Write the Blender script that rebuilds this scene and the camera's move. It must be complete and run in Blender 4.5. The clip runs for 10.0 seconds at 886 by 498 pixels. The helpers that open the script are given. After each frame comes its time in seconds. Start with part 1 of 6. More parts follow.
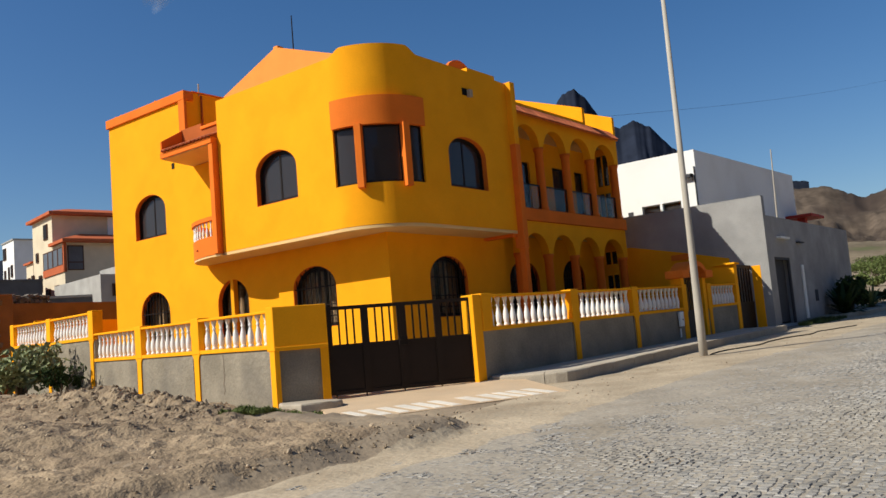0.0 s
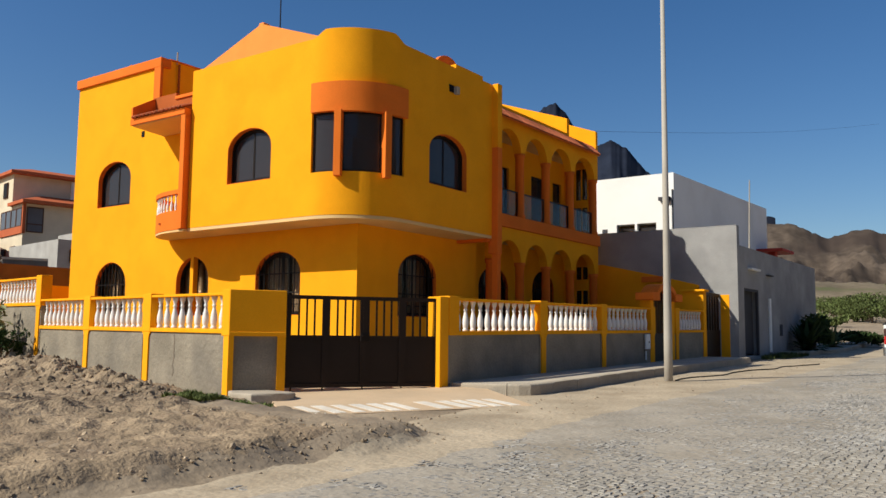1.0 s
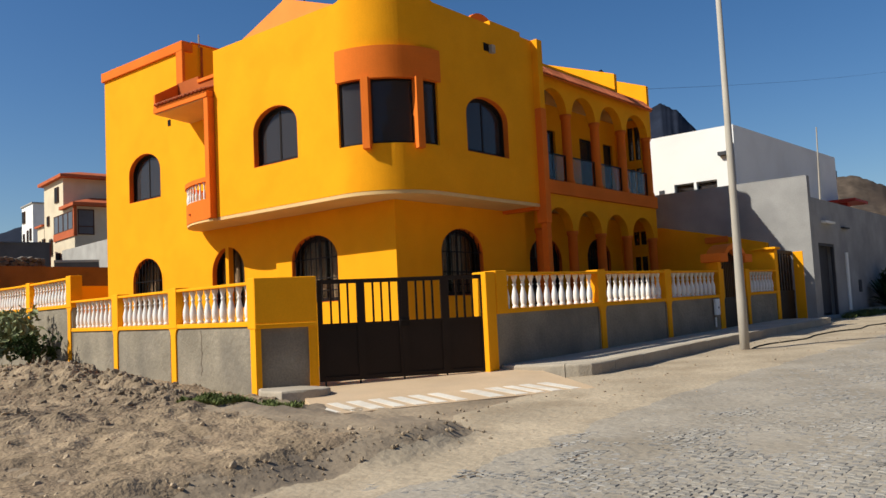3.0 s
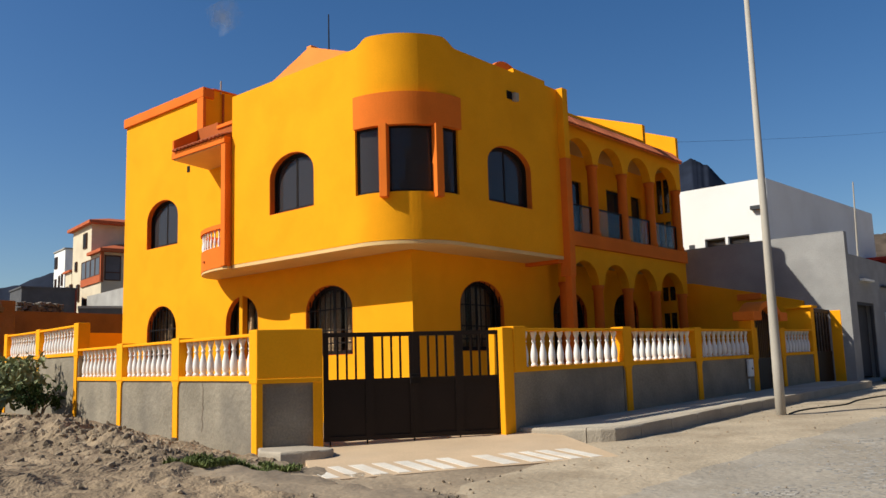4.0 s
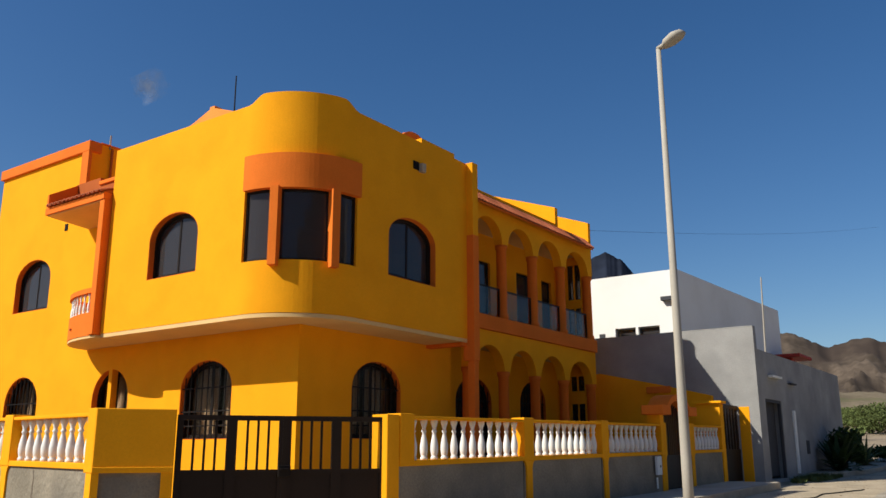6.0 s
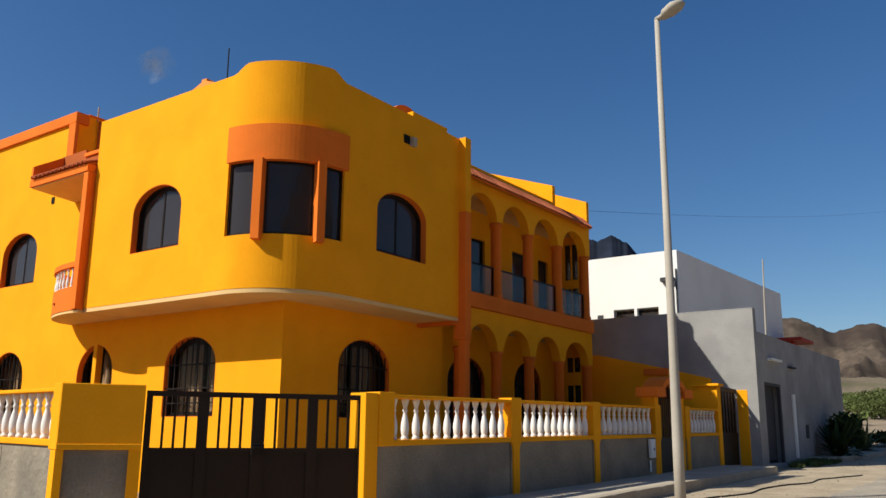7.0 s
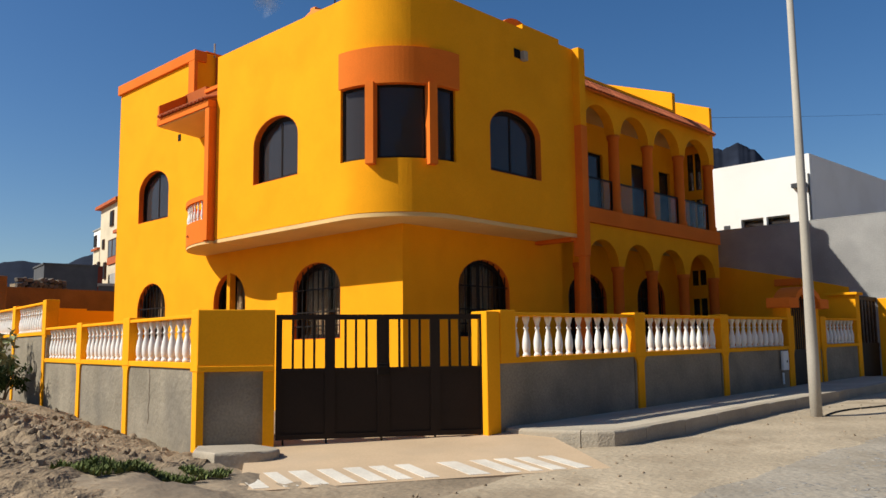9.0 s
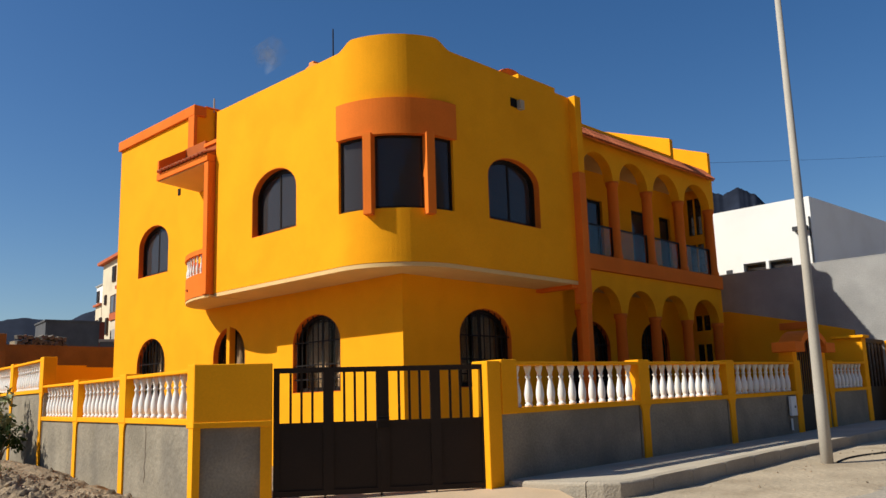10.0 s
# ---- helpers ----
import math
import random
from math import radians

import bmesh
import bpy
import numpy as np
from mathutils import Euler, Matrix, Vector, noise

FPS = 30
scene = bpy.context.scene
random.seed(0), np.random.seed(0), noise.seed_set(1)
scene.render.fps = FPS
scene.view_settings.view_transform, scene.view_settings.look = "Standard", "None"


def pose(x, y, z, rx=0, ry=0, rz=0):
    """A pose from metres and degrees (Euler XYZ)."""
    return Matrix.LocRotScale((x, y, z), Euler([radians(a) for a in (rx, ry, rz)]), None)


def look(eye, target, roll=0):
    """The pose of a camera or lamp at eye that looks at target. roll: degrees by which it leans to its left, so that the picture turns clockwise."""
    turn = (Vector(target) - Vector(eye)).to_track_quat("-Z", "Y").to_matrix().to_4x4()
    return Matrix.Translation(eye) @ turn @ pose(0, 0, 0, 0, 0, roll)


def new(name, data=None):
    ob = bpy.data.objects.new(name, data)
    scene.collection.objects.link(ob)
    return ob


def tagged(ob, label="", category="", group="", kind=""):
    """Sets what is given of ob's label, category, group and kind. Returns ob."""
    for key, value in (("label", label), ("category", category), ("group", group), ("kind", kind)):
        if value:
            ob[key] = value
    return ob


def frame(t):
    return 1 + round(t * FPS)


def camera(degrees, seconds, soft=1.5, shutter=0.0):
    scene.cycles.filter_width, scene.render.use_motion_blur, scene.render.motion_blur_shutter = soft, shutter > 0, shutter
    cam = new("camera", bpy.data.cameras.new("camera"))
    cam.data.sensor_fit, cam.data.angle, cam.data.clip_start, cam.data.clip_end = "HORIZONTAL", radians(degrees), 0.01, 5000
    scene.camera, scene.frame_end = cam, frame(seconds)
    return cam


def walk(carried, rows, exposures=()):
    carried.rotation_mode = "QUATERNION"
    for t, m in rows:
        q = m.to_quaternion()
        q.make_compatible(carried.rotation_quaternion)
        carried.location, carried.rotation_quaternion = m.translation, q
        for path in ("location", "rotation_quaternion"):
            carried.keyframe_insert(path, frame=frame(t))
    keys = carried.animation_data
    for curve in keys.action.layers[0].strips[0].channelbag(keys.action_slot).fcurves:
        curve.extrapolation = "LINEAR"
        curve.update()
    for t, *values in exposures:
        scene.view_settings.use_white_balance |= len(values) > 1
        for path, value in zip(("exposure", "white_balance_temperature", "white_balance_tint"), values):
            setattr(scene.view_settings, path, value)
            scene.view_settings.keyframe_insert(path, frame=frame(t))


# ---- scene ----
cam = camera(55.3, 10.0)
PATH = [
    (0, (-13.852, -12.294, 0.802), (-12.281, -11.073, 1.007), -4.8),
    (0.5, (-13.714, -12.071, 0.807), (-12.19, -10.799, 1.053), -4.2),
    (1, (-13.48, -11.902, 0.817), (-11.863, -10.743, 1.022), 0.6),
    (1.5, (-13.15, -11.725, 0.821), (-11.495, -10.633, 1.079), 1.0),
    (2, (-12.877, -11.618, 0.882), (-11.174, -10.61, 1.168), -0.9),
    (2.5, (-12.613, -11.541, 0.925), (-10.895, -10.542, 1.156), -1.6),
    (3, (-12.287, -11.263, 0.852), (-10.745, -9.999, 1.008), -2.8),
    (3.2, (-12.194, -11.16, 0.852), (-10.68, -9.863, 1.005), -2.5),
    (4.3, (-11.462, -10.937, 0.937), (-9.992, -9.619, 1.254), -0.8),
    (4.5, (-11.345, -10.871, 0.939), (-9.898, -9.527, 1.252), 0.3),
    (5, (-11.047, -10.745, 0.998), (-9.589, -9.433, 1.392), 1.8),
    (5.5, (-10.82, -10.636, 0.987), (-9.282, -9.439, 1.438), 0.8),
    (5.7, (-10.691, -10.549, 0.997), (-9.127, -9.391, 1.461), 0.0),
    (6.8, (-10.043, -10.522, 0.982), (-8.432, -9.433, 1.45), 0.5),
    (7, (-9.984, -10.534, 0.989), (-8.4, -9.39, 1.416), 0.5),
    (7.5, (-9.905, -10.474, 0.999), (-8.397, -9.199, 1.317), 0.8),
    (8, (-9.881, -10.431, 0.989), (-8.424, -9.082, 1.233), 0.3),
    (8.5, (-9.907, -10.499, 0.984), (-8.474, -9.119, 1.186), -0.3),
    (9, (-9.889, -10.502, 0.98), (-8.46, -9.124, 1.222), -0.7),
    (9.5, (-9.867, -10.516, 0.97), (-8.448, -9.142, 1.286), -1.1),
    (10, (-9.785, -10.481, 0.989), (-8.372, -9.112, 1.347), -1.7),
]
walk(cam, [(t, look(eye, target, roll)) for t, eye, target, roll in PATH])

# ---- world, sun, exposure ----
SUN_AZ, SUN_EL = 146.0, 40.2
world = bpy.data.worlds.new("sky")
scene.world = world
world.use_nodes = True
wn = world.node_tree
sky = wn.nodes.new("ShaderNodeTexSky")
sky.sky_type, sky.sun_disc = "NISHITA", False
sky.sun_elevation, sky.sun_rotation = radians(SUN_EL), radians(90 - SUN_AZ)
sky.air_density, sky.dust_density, sky.ozone_density, sky.altitude = 1.0, 0.7, 3.0, 50
hsv = wn.nodes.new("ShaderNodeHueSaturation")
hsv.inputs["Saturation"].default_value = 1.28
hsv.inputs["Hue"].default_value = 0.505
wn.links.new(sky.outputs[0], hsv.inputs["Color"])
wn.links.new(hsv.outputs[0], wn.nodes["Background"].inputs[0])
wn.nodes["Background"].inputs[1].default_value = 0.085
sun = new("sun", bpy.data.lights.new("sun", "SUN"))
sun.data.energy, sun.data.angle, sun.data.color = 5.0, radians(0.55), (1.0, 0.965, 0.86)
sdir = Vector((math.cos(radians(SUN_AZ)) * math.cos(radians(SUN_EL)), math.sin(radians(SUN_AZ)) * math.cos(radians(SUN_EL)), math.sin(radians(SUN_EL))))
sun.matrix_world = look(sdir * 60, (0, 0, 0))
scene.view_settings.exposure = 0.15


# ---- materials ----
def material(name, base, rough=0.8, metal=0.0, var=0.12, scale=1.5, fine=40.0, bump=0.15, bump_scale=60.0, stain=None, stain_amount=0.0, stain_scale=0.6, spec=0.08, island=False):
    """Plain surface with broad mottling, fine grain, optional stains of another colour, and relief."""
    m = bpy.data.materials.new(name)
    m.use_nodes = True
    nt = m.node_tree
    N, L = nt.nodes, nt.links
    b = N["Principled BSDF"]
    b.inputs["Roughness"].default_value, b.inputs["Metallic"].default_value = rough, metal
    b.inputs["Specular IOR Level"].default_value = spec
    co = N.new("ShaderNodeTexCoord")
    geo = N.new("ShaderNodeNewGeometry")

    def nz(s, detail=4.0):
        n = N.new("ShaderNodeTexNoise")
        n.inputs["Scale"].default_value, n.inputs["Detail"].default_value = s, detail
        L.new(geo.outputs["Position"], n.inputs["Vector"])
        return n.outputs["Fac"]

    def ramp(fac, lo, hi, a=0.0, z=1.0):
        r = N.new("ShaderNodeMapRange")
        L.new(fac, r.inputs[0])
        for i, v in zip((1, 2, 3, 4), (lo, hi, a, z)):
            r.inputs[i].default_value = v
        return r.outputs[0]

    def mix(kind, fac, a, c):
        x = N.new("ShaderNodeMix")
        x.data_type, x.blend_type = "RGBA", kind
        for sock, v in ((x.inputs[0], fac), (x.inputs[6], a), (x.inputs[7], c)):
            if isinstance(v, bpy.types.NodeSocket):
                L.new(v, sock)
            else:
                sock.default_value = v if isinstance(v, float) else (*v, 1.0)
        return x.outputs[2]

    col = tuple(base)
    broad = ramp(nz(scale, 6.0), 0.3, 0.7, 1 - var, 1 + var)
    grain = ramp(nz(fine, 3.0), 0.3, 0.7, 1 - var * 0.7, 1 + var * 0.7)
    mul = N.new("ShaderNodeMath")
    mul.operation = "MULTIPLY"
    L.new(broad, mul.inputs[0]), L.new(grain, mul.inputs[1])
    out = mul.outputs[0]
    if island:
        rnd = ramp(N.new("ShaderNodeObjectInfo").outputs["Random"], 0, 1, 0.78, 1.22)
        m2 = N.new("ShaderNodeMath")
        m2.operation = "MULTIPLY"
        rnd2 = ramp(geo.outputs["Random Per Island"], 0, 1, 0.72, 1.28)
        m3 = N.new("ShaderNodeMath")
        m3.operation = "MULTIPLY"
        L.new(rnd, m3.inputs[0]), L.new(rnd2, m3.inputs[1])
        L.new(out, m2.inputs[0]), L.new(m3.outputs[0], m2.inputs[1])
        out = m2.outputs[0]
    comb = N.new("ShaderNodeCombineColor")
    for i in range(3):
        L.new(out, comb.inputs[i])
    c = mix("MULTIPLY", 1.0, col, comb.outputs[0])
    if stain is not None:
        c = mix("MIX", ramp(nz(stain_scale, 8.0), 0.5, 0.68, 0.0, stain_amount), c, stain)
    L.new(c, b.inputs["Base Color"])
    if bump:
        bp = N.new("ShaderNodeBump")
        bp.inputs["Strength"].default_value, bp.inputs["Distance"].default_value = bump, 0.02
        L.new(nz(bump_scale, 5.0), bp.inputs["Height"])
        L.new(bp.outputs[0], b.inputs["Normal"])
    return m


def glass_material(name, tint, rough=0.02, ior=1.45, through_part=1.0):
    m = bpy.data.materials.new(name)
    m.use_nodes = True
    b = m.node_tree.nodes["Principled BSDF"]
    b.inputs["Base Color"].default_value = (*tint, 1)
    b.inputs["Roughness"].default_value = rough
    b.inputs["Transmission Weight"].default_value = through_part
    b.inputs["IOR"].default_value = ior
    return m


M_YELLOW = material("yellow_plaster", (0.92, 0.378, 0.010), 0.9, var=0.05, scale=0.9, bump=0.25, bump_scale=90, stain=(0.80, 0.305, 0.006), stain_amount=0.3, stain_scale=1.3)
M_ORANGE = material("orange_paint", (0.78, 0.182, 0.022), 0.85, var=0.06, bump=0.2, stain=(0.62, 0.125, 0.012), stain_amount=0.3)
M_GABLE = material("orange_plaster", (0.85, 0.29, 0.06), 0.85, var=0.05, bump=0.2)
M_CREAM = material("cream_paint", (0.74, 0.50, 0.22), 0.85, var=0.05)
M_WHITE = material("white_paint", (0.80, 0.79, 0.75), 0.6, var=0.04, bump=0.1, stain=(0.55, 0.5, 0.42), stain_amount=0.3, stain_scale=3.0)
M_WHITEHOUSE = material("white_render", (0.82, 0.81, 0.77), 0.9, var=0.04, scale=0.4, stain=(0.66, 0.63, 0.57), stain_amount=0.4, stain_scale=0.5)
M_GREY = material("grey_cement_render", (0.27, 0.23, 0.172), 0.95, var=0.2, scale=1.4, bump=1.0, bump_scale=12, stain=(0.16, 0.14, 0.115), stain_amount=0.6, stain_scale=1.0)
M_GREYWALL = material("grey_painted_render", (0.32, 0.31, 0.295), 0.9, var=0.16, scale=1.1, bump=0.3, bump_scale=25, stain=(0.225, 0.22, 0.215), stain_amount=0.6, stain_scale=0.7)
M_BROWN = material("dark_brown_steel", (0.020, 0.012, 0.008), 0.6, var=0.15, bump=0.05, spec=0.2)
M_FRAME = material("dark_window_frame", (0.018, 0.014, 0.012), 0.5, var=0.1, bump=0.0)
M_BLACK = material("black_rubber", (0.012, 0.012, 0.012), 0.8, var=0.2)
M_DARKROOM = material("interior_wall", (0.20, 0.16, 0.12), 0.9, var=0.1)
M_CURTAIN = material("pale_curtain", (0.40, 0.30, 0.20), 0.9, var=0.1)
M_CONCRETE = material("kerb_concrete", (0.40, 0.34, 0.26), 0.95, var=0.12, scale=1.5, bump=0.5, bump_scale=40, stain=(0.30, 0.25, 0.19), stain_amount=0.6)
M_TILE = material("roof_tile", (0.40, 0.12, 0.055), 0.8, var=0.15, island=True, bump=0.2)
M_GALV = material("galvanised_steel", (0.40, 0.36, 0.30), 0.7, metal=0.0, var=0.08, bump=0.05)
M_GLASS = glass_material("tinted_glass", (0.075, 0.068, 0.07), 0.04, 1.3, 0.55)
M_CLEAR = glass_material("clear_glass", (0.66, 0.64, 0.60), ior=1.17)
M_PANE = glass_material("window_glass", (0.62, 0.56, 0.50), ior=1.14)


# ---- mesh helpers ----
def obj_from(name, bm, mat, smooth=False):
    me = bpy.data.meshes.new(name)
    bmesh.ops.recalc_face_normals(bm, faces=bm.faces)
    if smooth:
        for f in bm.faces:
            f.smooth = True
    bm.to_mesh(me)
    bm.free()
    me.materials.append(mat)
    return new(name, me)


def part(name, bm, mat, parent, label="", smooth=False):
    ob = obj_from(name, bm, mat, smooth)
    ob.parent = parent
    if label:
        tagged(ob, label)
    return ob


def shared(name, mesh, parent, m=None):
    ob = new(name, mesh)
    ob.parent = parent
    if m is not None:
        ob.matrix_local = m
    return ob


def thing(name, label, category, group="", kind="", m=None):
    e = new(name)
    if m is not None:
        e.matrix_world = m
    return tagged(e, label, category, group, kind)


def box(bm, lo, hi, bevel=0.0, M=None):
    v = [bm.verts.new(Vector(p)) for p in ((lo[0], lo[1], lo[2]), (hi[0], lo[1], lo[2]), (hi[0], hi[1], lo[2]), (lo[0], hi[1], lo[2]),
                                          (lo[0], lo[1], hi[2]), (hi[0], lo[1], hi[2]), (hi[0], hi[1], hi[2]), (lo[0], hi[1], hi[2]))]
    fs = [bm.faces.new([v[i] for i in q]) for q in ((3, 2, 1, 0), (4, 5, 6, 7), (0, 1, 5, 4), (1, 2, 6, 5), (2, 3, 7, 6), (3, 0, 4, 7))]
    if bevel:
        es = {e for f in fs for e in f.edges}
        r = bmesh.ops.bevel(bm, geom=list(es), offset=bevel, segments=2, affect="EDGES", profile=0.5)
        v = [x for x in set(r["verts"])] + [x for x in v if x.is_valid]
    if M is not None:
        for x in {x for x in v if x.is_valid}:
            x.co = M @ x.co
    return bm


def boxes(*specs, bevel=0.0, M=None):
    bm = bmesh.new()
    for lo, hi in specs:
        box(bm, lo, hi, bevel, M)
    return bm


def rect(u0, u1, v0, v1):
    return [(u0, v0), (u1, v0), (u1, v1), (u0, v1)]


def arch(u0, u1, v0, vs, vt, n=14):
    c, a = (u0 + u1) / 2, (u1 - u0) / 2
    return [(u0, v0), (u1, v0)] + [(c + a * math.cos(math.pi * i / n), vs + (vt - vs) * math.sin(math.pi * i / n)) for i in range(n + 1)]


def panel(outline, holes, thick, M, bm=None):
    """A slab with openings right through it: outline and holes in (u, v), thickness along w; M carries (u, v, w) into the world."""
    bm = bm or bmesh.new()
    tmp = bmesh.new()
    if not holes:
        tmp.faces.new([tmp.verts.new((u, v, 0)) for u, v in outline])
    else:
        for loop in [outline] + list(holes):
            vs = [tmp.verts.new((u, v, 0)) for u, v in loop]
            for i in range(len(vs)):
                tmp.edges.new((vs[i], vs[(i + 1) % len(vs)]))
        bmesh.ops.triangle_fill(tmp, edges=tmp.edges[:], use_beauty=True, use_dissolve=False)
    r = bmesh.ops.extrude_face_region(tmp, geom=tmp.faces[:])
    for x in r["geom"]:
        if isinstance(x, bmesh.types.BMVert):
            x.co.z += thick
    bmesh.ops.transform(tmp, matrix=M, verts=tmp.verts)
    me = bpy.data.meshes.new("tmp")
    tmp.to_mesh(me)
    tmp.free()
    bm.from_mesh(me)
    bpy.data.meshes.remove(me)
    return bm


def prism(plan, z0, z1, bm=None):
    bm = bm or bmesh.new()
    lo = [bm.verts.new((x, y, z0)) for x, y in plan]
    hi = [bm.verts.new((x, y, z1)) for x, y in plan]
    bm.faces.new(lo[::-1]), bm.faces.new(hi)
    for i in range(len(plan)):
        j = (i + 1) % len(plan)
        bm.faces.new((lo[i], lo[j], hi[j], hi[i]))
    return bm


def sweep(path, profile, closed=False, bm=None):
    """Carry a closed profile of (out, z) along a plan path; out is to the right of the way."""
    bm = bm or bmesh.new()
    rings, n = [], len(path)
    for i, p in enumerate(path):
        a, b = Vector(path[max(i - 1, 0)]), Vector(path[min(i + 1, n - 1)])
        d = (b - a).normalized()
        o = Vector((d.y, -d.x))
        rings.append([bm.verts.new((p[0] + o.x * q[0], p[1] + o.y * q[0], q[1](i) if callable(q[1]) else q[1])) for q in profile])
    k = len(profile)
    for a, b in zip(rings, rings[1:]):
        for i in range(k):
            bm.faces.new((a[i], a[(i + 1) % k], b[(i + 1) % k], b[i]))
    bm.faces.new(rings[0][::-1]), bm.faces.new(rings[-1])
    return bm


def lathe(profile, seg=12, bm=None, M=None):
    bm = bm or bmesh.new()
    rings = []
    for r, z in profile:
        rings.append([bm.verts.new((r * math.cos(2 * math.pi * i / seg), r * math.sin(2 * math.pi * i / seg), z)) for i in range(seg)])
    for a, b in zip(rings, rings[1:]):
        for i in range(seg):
            bm.faces.new((a[i], a[(i + 1) % seg], b[(i + 1) % seg], b[i]))
    bm.faces.new(rings[0][::-1]), bm.faces.new(rings[-1])
    if M is not None:
        for q in rings:
            for v in q:
                v.co = M @ v.co
    return bm


def tube(p, q, r0, r1=None, seg=8, bm=None):
    p, q = Vector(p), Vector(q)
    d = q - p
    M = Matrix.Translation(p) @ d.to_track_quat("Z", "Y").to_matrix().to_4x4()
    return lathe([(r0, 0), (r1 if r1 is not None else r0, d.length)], seg, bm, M)


# wall frames: u along the wall, v up, w into the house
MX = Matrix(((0, 0, 1, 0), (1, 0, 0, 0), (0, 1, 0, 0), (0, 0, 0, 1)))      # walls facing -x: u = y
MY = Matrix(((1, 0, 0, 0), (0, 0, 1, 0), (0, 1, 0, 0), (0, 0, 0, 1)))      # walls facing -y: u = x


def at(M, **k):
    return Matrix.Translation((k.get("x", 0), k.get("y", 0), k.get("z", 0))) @ M


# ---- ground ----
def smooth01(a, b, x):
    t = min(1.0, max(0.0, (x - a) / (b - a)))
    return t * t * (3 - 2 * t)


def road_z(x):
    z = -0.05 + 0.022 * (max(-60.0, min(x, 20.0)) - 3)
    if x > 20:
        z += 0.03 * (min(x, 60.0) - 20)
    if x > 60:
        z += 0.045 * (min(x, 400) - 60)
    return z


LOT_U = Vector((0.1533, 0.9882))                   # way of the side fence
P0 = Vector((-4.81, -1.70))
GATE_U = (Vector((-2.0, -3.67)) - P0).normalized()


def ground_z(x, y):
    z = road_z(x)
    # waste ground beside the side fence: a low bank at the road, heaps along the wall
    side = (Vector((x, y)) - P0).dot(Vector((LOT_U.y, -LOT_U.x)))      # > 0 inside the plot
    bank = smooth01(-6.75, -6.3, y + 0.10 * (x + 7.5) + 0.25 * noise.noise((x * 0.8, y * 0.8, 2.0))) * smooth01(-5.9, -6.6, x + 0.4 * noise.noise((y * 0.9, x * 0.9, 9.0)))
    z += bank * 0.20
    if side < 0.3 and y > -8:
        up = smooth01(-6.5, 5.0, y) * 0.42
        z += up * smooth01(-5.0, -6.0, x - 0.155 * (y + 1.7) - 0.5)
        heap = math.exp(-((x + 6.35 - 0.12 * y) / 0.75) ** 2 - ((y - 0.4) / 1.9) ** 2)
        z += heap * (0.20 + 0.24 * noise.noise((x * 2.1, y * 2.1, 0.0)) + 0.10 * noise.noise((x * 5.5, y * 5.5, 4.0)))
        heap2 = math.exp(-((x + 9.6) / 1.2) ** 2 - ((y + 2.6) / 1.0) ** 2)
        z += heap2 * 0.22
        rough = smooth01(-7.6, -5.0, y)
        z += rough * (0.06 * noise.noise((x * 2.3, y * 2.3, 5.0)) + 0.04 * noise.noise((x * 6.0, y * 6.0, 1.0))) + 0.02 * noise.noise((x * 3.0, y * 3.0, 7.0))
    else:
        z += 0.02 * noise.noise((x * 0.9, y * 0.9, 3.0)) * smooth01(-14, -7, y)
    if -6.5 < x < 26 and y > -6.0:
        z = min(z, -0.02 + 0.02 * (x + 2)) if x > -2.6 else z
    return z


def ground_sheet():
    xs = sorted(set([-3000, -1500, -700, -350, -180, -90, -60, -45, -35, -28, -23, -20] + [round(-18 + 0.12 * i, 3) for i in range(120)] + [round(-3.6 + 0.25 * i, 3) for i in range(31)]
                    + [round(4 + 0.8 * i, 3) for i in range(40)] + [36, 40, 45, 50, 56, 62, 70, 80, 95, 115, 140, 180, 240, 320, 400, 600, 1000, 2000, 3000]))
    ys = sorted(set([-3000, -1500, -700, -300, -150, -80, -50, -35, -26, -20, -17, -15, -14] + [round(-13 + 0.12 * i, 3) for i in range(184)]
                    + [10, 12, 15, 19, 24, 30, 38, 48, 60, 80, 120, 200, 300, 500, 900, 1800, 3000]))
    verts = [(x, y, ground_z(x, y)) for x in xs for y in ys]
    n = len(ys)
    faces = [(i * n + j, (i + 1) * n + j, (i + 1) * n + j + 1, i * n + j + 1) for i in range(len(xs) - 1) for j in range(n - 1)]
    me = bpy.data.meshes.new("ground")
    me.from_pydata(verts, [], faces)
    for f in me.polygons:
        f.use_smooth = True
    return me


def ground_material():
    """Sandy dirt; worn cobbles show through along the carriageway."""
    m = material("sandy_ground", (0.30, 0.232, 0.158), 0.97, var=0.22, scale=1.1, fine=22, bump=1.0, bump_scale=11, stain=(0.19, 0.15, 0.11), stain_amount=0.85, stain_scale=0.8)
    return m


gme = ground_sheet()
gme.materials.append(ground_material())
ground = tagged(new("ground", gme), "pale sandy ground with grey dust and stones", "ground", kind="structure")

# ---- the yellow house ----
house = thing("house", "two-storey mustard-yellow rendered house with orange trim", "house")
XL, YR = -0.987, -0.917                   # faces of the overhanging upper storey
TC, TR = Vector((0.40, 0.47)), 1.387       # corner tower
ZS, ZP = 3.27, 7.05                       # soffit and parapet of the upper storey
WT = 0.22


